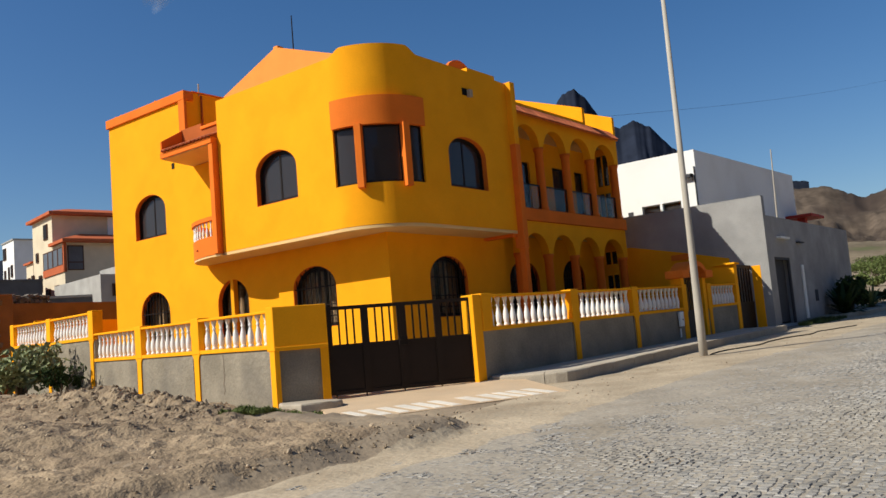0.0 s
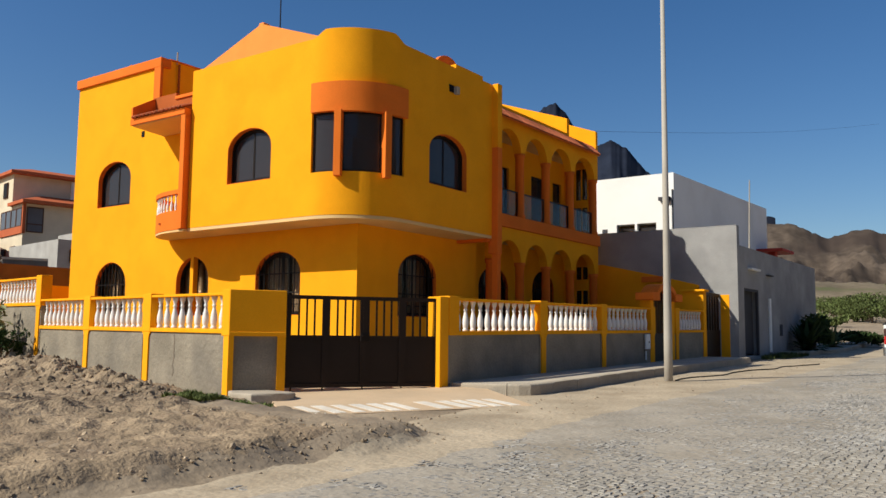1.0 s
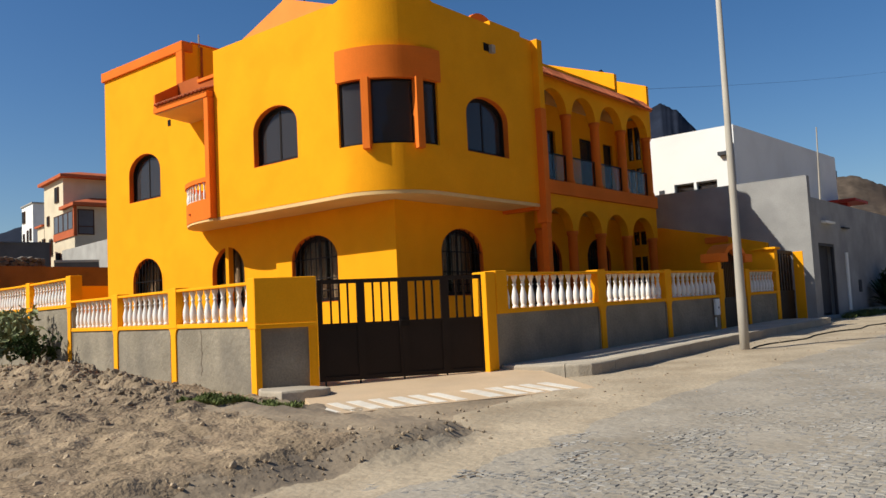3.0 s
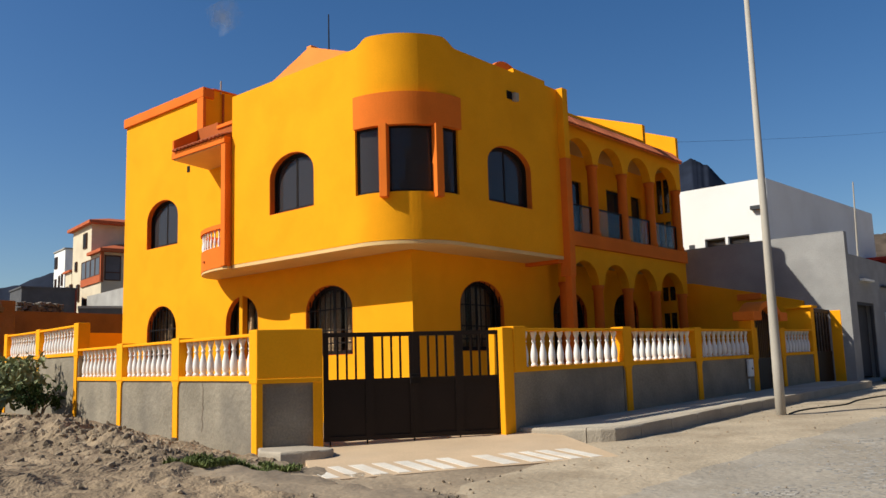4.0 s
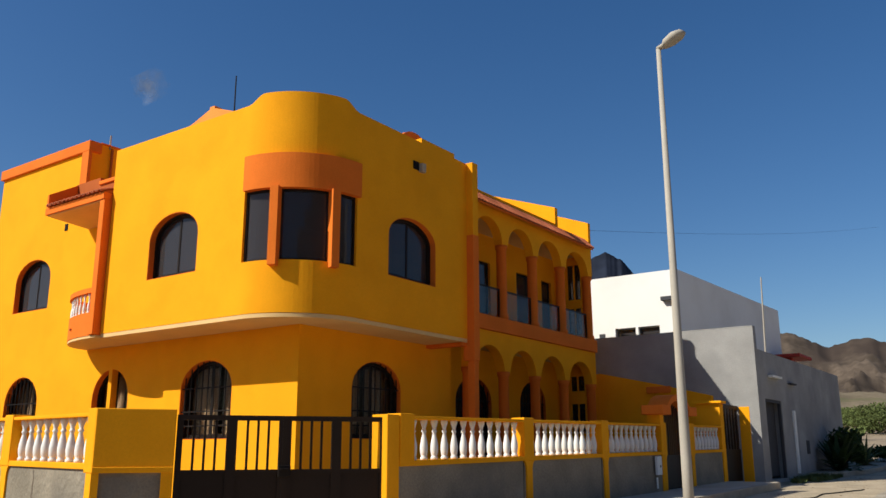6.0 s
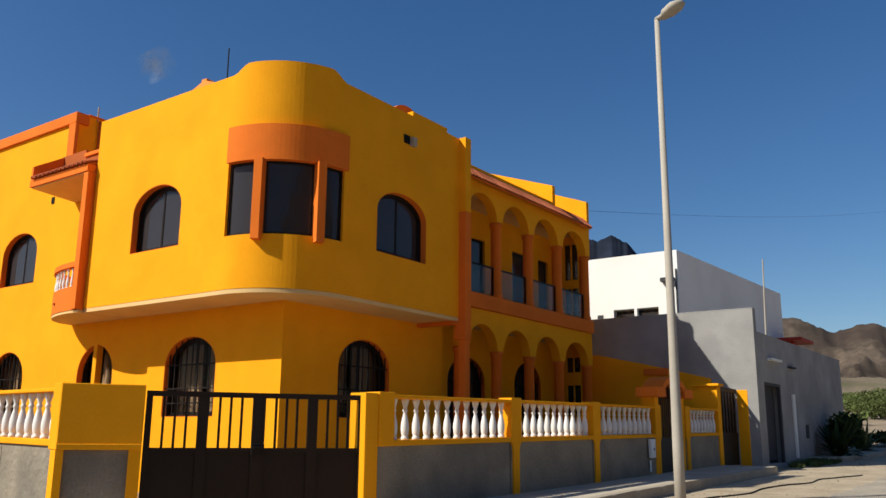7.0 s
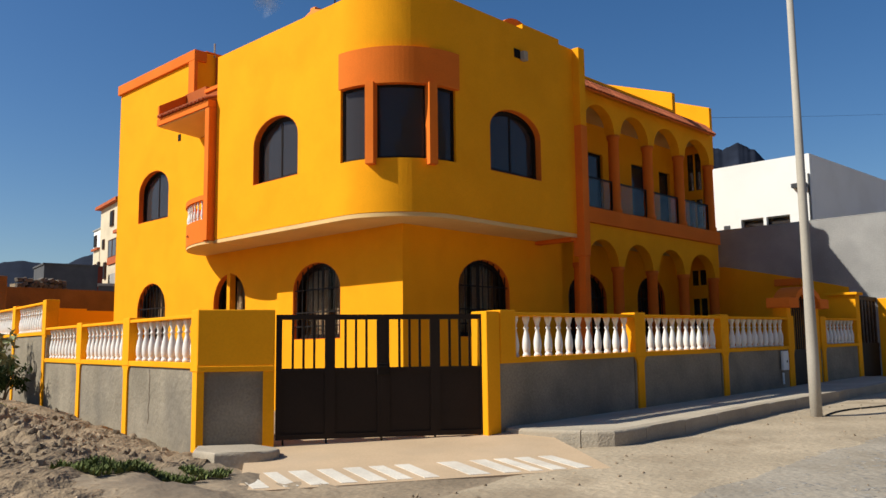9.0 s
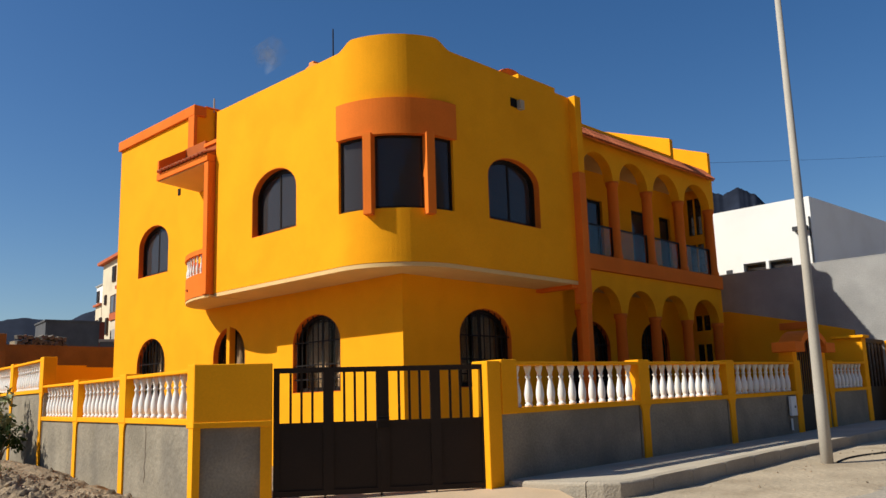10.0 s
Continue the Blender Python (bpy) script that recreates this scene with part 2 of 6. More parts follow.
def window_in(M, u0, u1, v0, vs, vt, sashes=2, bars=False, curtain=False, name="window", mullion=None):
    """Frame, panes, and where they show a grille and curtains, set back in an opening; M is the wall's frame at its outer face."""
    win = new(name)
    win.parent = house
    tagged(win, "arched window with dark frame and tinted panes")
    d = 0.13
    f = 0.055
    part("window_frame", panel(arch(u0, u1, v0, vs, vt), [arch(u0 + f, u1 - f, v0 + f, vs, vt - f)], 0.06, M @ pose(0, 0, d)), M_FRAME, win)
    e = 0.012
    part("reveal", panel(arch(u0 + 0.001, u1 - 0.001, v0 + 0.001, vs, vt - 0.001), [arch(u0 + e, u1 - e, v0 + e, vs, vt - e)], d - 0.008, M @ pose(0, 0, 0.004)), M_ORANGE, win, "orange painted window reveal")
    w = (u1 - u0 - 2 * f) / sashes
    for i in range(sashes):
        a, b = u0 + f + i * w, u0 + f + (i + 1) * w
        # clip the sash top to the arch
        c, h = (u0 + u1) / 2, (u1 - u0) / 2 - f
        top = [(x, vs + (vt - f - vs) * math.sqrt(max(0.0, 1 - ((x - c) / h) ** 2))) for x in [b - (b - a) * k / 8 for k in range(9)]]
        loop = [(a, v0 + f), (b, v0 + f)] + [q for q in top if q[1] > v0 + f + 0.01]
        inner = [(a + 0.035 + (b - a - 0.07) * k, v) for k, v in [(0, v0 + f + 0.04), (1, v0 + f + 0.04)]]
        itop = [(x, vs + (vt - f - 0.045 - vs) * math.sqrt(max(0.0, 1 - ((x - c) / h) ** 2))) for x in [b - 0.035 - (b - a - 0.07) * k / 8 for k in range(9)]]
        zoff = d + 0.015 + 0.02 * (i % 2)
        part("sash", panel(loop, [inner + itop], 0.03, M @ pose(0, 0, zoff)), M_FRAME, win)
        pane = part("pane", panel(inner + itop, [], 0.006, M @ pose(0, 0, zoff + 0.012)), M_PANE if curtain else M_GLASS, win)
        pane.visible_shadow = False
    if bars:
        bm = bmesh.new()
        n = 9
        for i in range(n):
            u = u0 + (u1 - u0) * (i + 0.5) / n
            top = vs + (vt - vs) * math.sqrt(max(0.0, 1 - ((u - (u0 + u1) / 2) / ((u1 - u0) / 2)) ** 2))
            box(bm, (u - 0.009, v0, 0.05), (u + 0.009, top, 0.068), M=M)
        for v in (v0 + 0.25, (v0 + vs) / 2 + 0.05, vs + 0.02):
            box(bm, (u0, v - 0.012, 0.046), (u1, v + 0.012, 0.05), M=M)
        part("grille", bm, M_FRAME, win, "dark steel window bars")
    if curtain:
        bm = bmesh.new()
        n = 44
        lo, hi = [], []
        for i in range(n + 1):
            u = u0 - 0.1 + (u1 - u0 + 0.2) * i / n
            w_ = d + 0.26 + 0.035 * math.sin(i * 1.9) + 0.015 * math.sin(i * 0.7)
            lo.append(bm.verts.new(M @ Vector((u, v0 - 0.05, w_))))
            hi.append(bm.verts.new(M @ Vector((u, vt - 0.12, w_ - 0.01))))
        for i in range(n):
            if not n * 0.44 < i < n * 0.54:
                bm.faces.new((lo[i], lo[i + 1], hi[i + 1], hi[i]))
        part("curtain", bm, M_CURTAIN, win, "pale hanging curtain", smooth=True)
    if mullion:
        part("mullion", boxes(((mullion - 0.06, v0, -0.02), (mullion + 0.06, vt + 0.01, 0.12)), M=M), M_YELLOW, win, "yellow rendered mullion")
    return win


W_UL = (1.674, 3.10, 4.17, 4.92, 5.39)
W_UR = (1.29, 2.775, 4.17, 4.97, 5.40)
W_GL = (1.674, 3.15, 1.25, 2.18, 2.715)
W_GR = (1.393, 2.862, 1.25, 2.18, 2.715)
W_LU = (8.226, 9.76, 4.285, 5.04, 5.545)
W_LG = (8.234, 9.66, 1.25, 2.10, 2.737)
W_OW = (4.82, 6.09, 1.25, 2.10, 2.72)
YB, XE = 10.95, 11.12                     # rear of the house and far end
# ground-floor walls
part("wall", panel([(0.0, -0.4), (YB, -0.4), (YB, 7.9), (7.10, 7.9), (7.10, 6.7), (4.2, 6.7), (4.2, ZS + 0.02), (0.0, ZS + 0.02)],
                   [arch(*W_GL), arch(*W_LG), arch(*W_OW), arch(*W_LU)], WT, at(MX)), M_YELLOW, house)
part("wall", panel(rect(WT, 4.6, -0.4, ZS + 0.02), [arch(*W_GR)], WT, at(MY)), M_YELLOW, house)
# upper storey: two flat walls and the rounded corner
part("wall", panel(rect(TC.y, 4.44, ZS, ZP), [arch(*W_UL)], WT, at(MX, x=XL)), M_YELLOW, house)
part("wall", panel(rect(TC.x, 4.08, ZS, ZP), [arch(*W_UR)], WT, at(MY, y=YR)), M_YELLOW, house)
part("wall", boxes(((XL + WT, 4.22, ZS), (0.0, 4.44, ZP))), M_YELLOW, house)


def tower_arc(r, a0=180.0, a1=270.0, n=28):
    return [(TC.x + r * math.cos(radians(a0 + (a1 - a0) * i / n)), TC.y + r * math.sin(radians(a0 + (a1 - a0) * i / n))) for i in range(n + 1)]


ARC = tower_arc(TR)
NA = len(ARC) - 1


def crest(i):
    return ZP + 0.17 * smooth01(0, 0.16, i / NA) * smooth01(0, 0.16, 1 - i / NA)


part("tower_wall", sweep(ARC, [(0.0, ZS), (0.0, 4.17), (-WT, 4.17), (-WT, ZS)]), M_YELLOW, house, smooth=False)
part("tower_wall", sweep(ARC, [(0.0, 5.9), (0.0, crest), (-WT, crest), (-WT, 5.9)]), M_YELLOW, house)
part("tower_band", sweep(tower_arc(TR, 180.5, 272.0), [(0.06, 5.43), (0.06, 6.06), (-WT, 6.06), (-WT, 5.43)]), M_ORANGE, house, "orange painted band over the corner window")
cw = new("corner_window")
cw.parent = house
tagged(cw, "curved three-part corner window with dark glass")
for a0, a1 in ((180.0, 205.5), (209.0, 246.5), (250.5, 270.0)):
    g = part("pane", sweep(tower_arc(TR, a0, a1, 8), [(-0.075, 4.17), (-0.075, 5.43), (-0.081, 5.43), (-0.081, 4.17)]), M_GLASS, cw, smooth=False)
    g.visible_shadow = False
    part("window_frame", sweep(tower_arc(TR, a0, a1, 8), [(-0.055, 4.174), (-0.055, 4.21), (-0.10, 4.21), (-0.10, 4.174)]), M_FRAME, cw)
    part("window_frame", sweep(tower_arc(TR, a0, a1, 8), [(-0.055, 5.39), (-0.055, 5.426), (-0.10, 5.426), (-0.10, 5.39)]), M_FRAME, cw)
    for a in (a0 + 0.8, a1 - 0.8):
        c = (TC.x + (TR - 0.075) * math.cos(radians(a)), TC.y + (TR - 0.075) * math.sin(radians(a)))
        part("stile", boxes(((-0.025, -0.02, 4.17), (0.025, 0.02, 5.43)), M=pose(c[0], c[1], 0, rz=a)), M_FRAME, cw)
for a in (207.2, 248.5):
    c = (TC.x + TR * math.cos(radians(a)), TC.y + TR * math.sin(radians(a)))
    bm = boxes(((-0.16, -0.075, 4.06), (0.13, 0.075, 5.45)), bevel=0.006, M=pose(c[0], c[1], 0, rz=a))
    part("window_post", bm, M_ORANGE, house, "orange post of the corner window")
# soffit slab, floor and roof slabs
plan = [(XL + 0.006, 4.435)] + tower_arc(TR - 0.006) + [(4.3, YR + 0.006), (4.3, 0.5), (0.5, 0.5), (0.5, 4.435)]
part("soffit", prism(plan, ZS - 0.075, ZS - 0.004), M_CREAM, house, "cream painted underside of the upper storey")
inner = [(XL + 0.1, 4.3)] + tower_arc(TR - 0.1) + [(4.2, YR + 0.15), (4.2, 0.96), (XE - 0.3, 0.96), (XE - 0.3, YB - 0.1), (0.1, YB - 0.1), (0.1, 4.3)]
part("floor_slab", prism(inner, ZS + 0.01, ZS + 0.2), M_DARKROOM, house)
part("roof", prism([(XL + 0.1, 4.3)] + tower_arc(TR - 0.1) + [(4.3, YR + 0.15), (4.3, 0.9), (XE - 0.1, 0.9), (XE - 0.1, YB - 0.1), (0.15, YB - 0.1), (0.15, 4.3)], 6.35, 6.6), M_CONCRETE, house)
part("floor_slab", prism([(0.1, 0.1), (XE - 0.1, 1.2), (XE - 0.1, YB - 0.1), (0.1, YB - 0.1)], 0.1, 0.3), M_DARKROOM, house)
# unseen inner partitions, added to keep daylight from passing right through
for lo, hi in (((2.2, 3.6, 0.3), (2.3, YB - 0.2, 6.3)), ((2.3, 3.6, 0.3), (XE - 0.2, 3.7, 6.3)), ((WT, 3.7, 0.3), (2.2, 3.8, 6.3))):
    part("partition", boxes((lo, hi)), M_DARKROOM, house)
# rear and far-end walls
part("wall", boxes(((0.0 + WT, YB - WT, -0.4), (XE, YB, 7.9))), M_YELLOW, house)
part("wall", boxes(((XE - WT, 0.95, -0.2), (XE, YB - WT, 6.9))), M_YELLOW, house)
# taller rear block with its orange coping
part("wall", boxes(((WT, 7.10, 6.5), (5.5, 7.32, 8.16))), M_YELLOW, house)
part("wall", boxes(((5.3, 7.32, 6.5), (5.5, YB - WT, 7.9))), M_YELLOW, house)
part("roof", boxes(((0.1, 7.2, 7.6), (5.4, YB - 0.1, 7.8))), M_CONCRETE, house)
bm = bmesh.new()
box(bm, (-0.07, 7.02, 7.9), (0.26, YB + 0.06, 8.16), 0.015)
box(bm, (0.26, 7.06, 8.164), (5.56, 7.34, 8.20), 0.012)
box(bm, (-0.07, 7.02, 7.0), (0.02, 7.30, 7.9), 0.01)
part("coping", bm, M_ORANGE, house, "orange coping round the rear block")
rnd = random.Random(4)
for k in range(9):
    y = 7.9 + 2.9 * rnd.random()
    s = 0.03 + 0.035 * rnd.random()
    bm = bmesh.new()
    bmesh.ops.create_icosphere(bm, subdivisions=1, radius=s, matrix=pose(0.05, y, 8.16 + s * 0.3))
    part("mortar_lump", bm, M_ORANGE, house)
# gable of the stair house
bm = panel([(2.2, 6.5), (10.6, 6.5), (10.6, 8.78), (6.99, 10.05), (6.99, 10.12), (6.80, 10.12), (6.80, 10.05), (2.2, 8.40)], [], 0.25, at(MX, x=3.27))
part("gable", bm, M_GABLE, house, "sunlit orange gable wall")
bm = bmesh.new()
for y0, z0, y1, z1 in ((10.6, 8.68, 6.9, 9.95), (2.2, 8.32, 6.9, 9.95)):
    v = [bm.verts.new(p) for p in ((3.5, y0, z0), (8.0, y0, z0), (8.0, y1, z1), (3.5, y1, z1), (3.5, y0, z0 - 0.15), (8.0, y0, z0 - 0.15), (8.0, y1, z1 - 0.15), (3.5, y1, z1 - 0.15))]
    for q in ((0, 1, 2, 3), (7, 6, 5, 4), (0, 4, 5, 1), (1, 5, 6, 2), (2, 6, 7, 3), (3, 7, 4, 0)):
        bm.faces.new([v[i] for i in q])
part("gable_roof", bm, M_GABLE, house)
for lo, hi in (((3.5, 2.2, 6.6), (8.0, 2.4, 8.3)), ((3.5, 10.4, 6.6), (8.0, 10.6, 8.7)), ((7.8, 2.4, 6.6), (8.0, 10.4, 8.3))):
    part("wall", boxes((lo, hi)), M_YELLOW, house)
part("antenna_mast", tube((4.0, 6.87, 9.8), (4.0, 6.87, 11.28), 0.022, 0.018), M_FRAME, house, "thin dark antenna mast")
# ---- arcade with loggia ----
YA = -0.34
cols = (4.93, 6.41, 7.89, 9.40, 11.0)
hw = 0.132
low_edge = [(4.86, 2.82)]
for a, b in zip(cols, cols[1:]):
    c_, h_ = (a + b) / 2, (b - a) / 2 - hw
    low_edge += [(c_ - h_ * math.cos(math.pi * i / 14), 2.82 + 0.555 * math.sin(math.pi * i / 14)) for i in range(15)]
low_edge.append((XE, 2.82))
part("arcade_wall", panel(low_edge + [(XE, 3.69), (4.3, 3.69), (4.3, 3.30), (4.86, 3.30)], [], 0.24, at(MY, y=YA)), M_YELLOW, house)
high_edge = [(4.3, 5.83)] + [(u, v + 3.01) for u, v in low_edge[1:]]
part("arcade_wall", panel(high_edge + [(XE, 6.62), (4.3, 6.62)], [], 0.24, at(MY, y=YA)), M_YELLOW, house)
part("pier", boxes(((4.3, YA, 4.037), (4.80, YA + 0.24, 5.83))), M_ORANGE, house)
for c in cols:
    for z0, z1 in ((-0.1, 2.82), (4.04, 5.83)):
        part("column", lathe([(hw + 0.02, z0), (hw + 0.02, z0 + 0.10), (hw - 0.005, z0 + 0.13), (hw - 0.012, z1 - 0.12), (hw + 0.012, z1 - 0.09), (hw + 0.02, z1)], 18, M=pose(c, YA + 0.12, 0)), M_ORANGE, house, "round orange arcade column", smooth=True)
part("arcade_band", boxes(((4.3, YA - 0.06, 3.70), (XE + 0.03, YA + 0.30, 4.035)), bevel=0.01), M_ORANGE, house, "orange band under the loggia")
part("loggia_floor", boxes(((4.35, YA + 0.26, 3.45), (XE - WT, 0.95, 3.62))), M_CREAM, house)
part("loggia_ceiling", boxes(((4.35, YA + 0.24, 6.42), (XE - WT, 0.95, 6.5))), M_CREAM, house)
# loggia back walls with doors and windows
up_doors = [rect(6.6, 7.44, 3.63, 5.72), rect(8.75, 9.6, 3.63, 5.72), rect(10.13, 10.7, 3.63, 5.72)]
part("wall", panel(rect(4.3, XE - WT, 3.62, 6.42), up_doors, 0.2, at(MY, y=0.75)), M_YELLOW, house)
g_wins = [arch(5.85, 7.42, 0.5, 2.2, 2.77), arch(8.8, 10.18, 0.5, 2.25, 2.84)]
part("wall", panel(rect(4.3, XE - WT, -0.1, 3.45), g_wins, 0.2, at(MY, y=0.75)), M_YELLOW, house)
part("wall", boxes(((4.38, 0.222, -0.1), (4.6, 0.75, 3.45))), M_YELLOW, house)
for u0, v0, u1, v1 in ((6.6, 3.63, 7.44, 5.72), (8.75, 3.63, 9.6, 5.72), (10.13, 3.63, 10.7, 5.72)):
    d = new("balcony_door")
    d.parent = house
    tagged(d, "glazed balcony door with dark frame")
    Mw = at(MY, y=0.82)
    part("door_frame", panel(rect(u0, u1, v0, v1), [rect(u0 + 0.06, u1 - 0.06, v0 + 0.08, v1 - 0.06)], 0.05, Mw), M_FRAME, d)
    p = part("pane", panel(rect(u0 + 0.06, u1 - 0.06, v0 + 0.08, v1 - 0.06), [], 0.006, Mw @ pose(0, 0, 0.02)), M_GLASS, d)
    p.visible_shadow = False
window_in(at(MY, y=0.75), 5.85, 7.42, 0.5, 2.2, 2.77, bars=True)
window_in(at(MY, y=0.75), 8.8, 10.18, 0.5, 2.25, 2.84, bars=True)
# loggia railings
for a, b in zip(cols, cols[1:]):
    r = new("balcony_railing")
    r.parent = house
    tagged(r, "glass balcony railing with dark steel frame")
    bm = boxes(((a + hw, YA + 0.10, 4.72), (b - hw, YA + 0.135, 4.755)), ((a + hw, YA + 0.10, 4.06), (b - hw, YA + 0.135, 4.09)),
               ((a + hw, YA + 0.10, 4.09), (a + hw + 0.03, YA + 0.135, 4.72)), ((b - hw - 0.03, YA + 0.10, 4.09), (b - hw, YA + 0.135, 4.72)))
    part("rail", bm, M_FRAME, r)
    p = part("pane", boxes(((a + hw + 0.03, YA + 0.112, 4.09), (b - hw - 0.03, YA + 0.12, 4.72))), M_CLEAR, r)
    p.visible_shadow = False
# end pilaster of the upper storey
part("pilaster", boxes(((3.89, YR - 0.16, 5.465), (4.095, YR + 0.25, 7.065)), bevel=0.008), M_YELLOW, house)
part("pilaster", boxes(((3.885, YR - 0.165, 2.83), (4.10, YR + 0.1, 5.46)), bevel=0.008), M_ORANGE, house, "orange pilaster down to the ground")
part("column", boxes(((3.92, YR - 0.14, -0.1), (4.09, YR + 0.02, 2.83)), bevel=0.01), M_ORANGE, house, "orange column under the overhang")
part("beam", boxes(((3.70, YR + 0.02, 3.12), (3.885, 0.0, 3.19))), M_ORANGE, house, "orange beam under the overhang")
part("wall", boxes(((4.105, YR + 0.1, 3.2), (4.3, 0.75, 6.6))), M_YELLOW, house)

# tile eave over the arcade and the sloping yellow upstand behind it
def eave(parent, x0, x1, yf, zf, yb, zb, pitch=0.17):
    bm = bmesh.new()
    v = [bm.verts.new(p) for p in ((x0, yf, zf - 0.05), (x1, yf, zf - 0.05), (x1, yb, zb - 0.05), (x0, yb, zb - 0.05), (x0, yf, zf), (x1, yf, zf), (x1, yb, zb), (x0, yb, zb))]
    for q in ((3, 2, 1, 0), (4, 5, 6, 7), (0, 1, 5, 4), (1, 2, 6, 5), (2, 3, 7, 6), (3, 0, 4, 7)):
        bm.faces.new([v[i] for i in q])
    part("eave", bm, M_ORANGE, parent)
    L = math.hypot(yb - yf, zb - zf)
    ang = math.degrees(math.atan2(zb - zf, yb - yf))
    tb = bmesh.new()
    seg = 6
    rings = []
    for s, r in ((-0.03, 0.055), (L * 0.52, 0.045), (L * 0.52, 0.055), (L, 0.045)):
        ro = [tb.verts.new((r * math.cos(math.pi * i / seg), s, r * math.sin(math.pi * i / seg) + 0.01)) for i in range(seg + 1)]
        ri = [tb.verts.new(((r - 0.015) * math.cos(math.pi * i / seg), s, (r - 0.015) * math.sin(math.pi * i / seg) + 0.005)) for i in range(seg + 1)]
        rings.append(ro + ri[::-1])
    for a, b in zip(rings, rings[1:]):
        for i in range(len(a)):
            tb.faces.new((a[i], a[(i + 1) % len(a)], b[(i + 1) % len(a)], b[i]))
    tb.faces.new(rings[0]), tb.faces.new(rings[-1][::-1])
    me = bpy.data.meshes.new("roof_tile")
    bmesh.ops.recalc_face_normals(tb, faces=tb.faces)
    tb.to_mesh(me)
    tb.free()
    me.materials.append(M_TILE)
    n = int((x1 - x0) / pitch)
    for i in range(n):
        shared("roof_tile", me, parent, pose(x0 + (i + 0.5) * (x1 - x0) / n, yf, zf, rx=ang))


eave(house, 4.15, 10.9, YA - 0.17, 6.60, YA + 0.10, 6.88, 0.125)


def raking_wall(name, x0, x1, ya, za, yb, zb, foot=6.55, mat=None, label=""):
    """A parapet across the roof whose top climbs from the facade to the rear."""
    bm = bmesh.new()
    v = [bm.verts.new((x, y, z)) for x in (x0, x1) for y, z in ((ya, foot), (yb, foot), (yb, zb), (ya, za))]
    for q in ((0, 1, 2, 3), (7, 6, 5, 4), (0, 4, 5, 1), (1, 5, 6, 2), (2, 6, 7, 3), (3, 7, 4, 0)):
        bm.faces.new([v[k] for k in q])
    bmesh.ops.recalc_face_normals(bm, faces=bm.faces)
    part(name, bm, mat or M_YELLOW, house, label)


raking_wall("parapet", 9.27, 9.42, -0.2, 7.48, 3.2, 8.66, label="sunlit yellow raking parapet across the roof")
raking_wall("parapet", XE - 0.14, XE + 0.004, YA - 0.004, 7.40, 3.2, 8.72)
raking_wall("roof_slab", 4.12, 9.266, YA + 0.105, 7.0, 3.2, 7.5)
raking_wall("roof_slab", 9.424, XE - 0.144, YA + 0.105, 6.9, 3.2, 8.2)

window_in(at(MX, x=XL), *W_UL)
window_in(at(MY, y=YR), *W_UR)
window_in(at(MX), *W_GL, bars=True, curtain=True)
window_in(at(MY), *W_GR, bars=True, curtain=True)
window_in(at(MX), *W_LU)
window_in(at(MX), *W_LG, bars=True, curtain=True)
window_in(at(MX), *W_OW, mullion=(W_OW[0] + W_OW[1]) / 2, curtain=True)
# ---- boundary walls and gates ----
def baluster_mesh(h):
    pr = [(0.056, 0), (0.056, 0.035), (0.040, 0.045), (0.050, 0.065), (0.056, 0.10), (0.060, 0.15), (0.056, 0.20), (0.044, 0.26), (0.031, 0.31), (0.024, 0.345), (0.038, 0.36), (0.038, 0.372), (0.026, 0.385), (0.028, 0.41), (0.040, 0.445), (0.050, 0.47), (0.054, 0.485), (0.054, 0.52)]
    k = h / 0.52
    bm = lathe([(r * 0.92, z * k) for r, z in pr], 10)
    for f in bm.faces:
        f.smooth = True
    me = bpy.data.meshes.new("baluster")
    bmesh.ops.recalc_face_normals(bm, faces=bm.faces)
    bm.to_mesh(me)
    bm.free()
    me.materials.append(M_WHITE)
    return me


BAL = baluster_mesh(0.53)


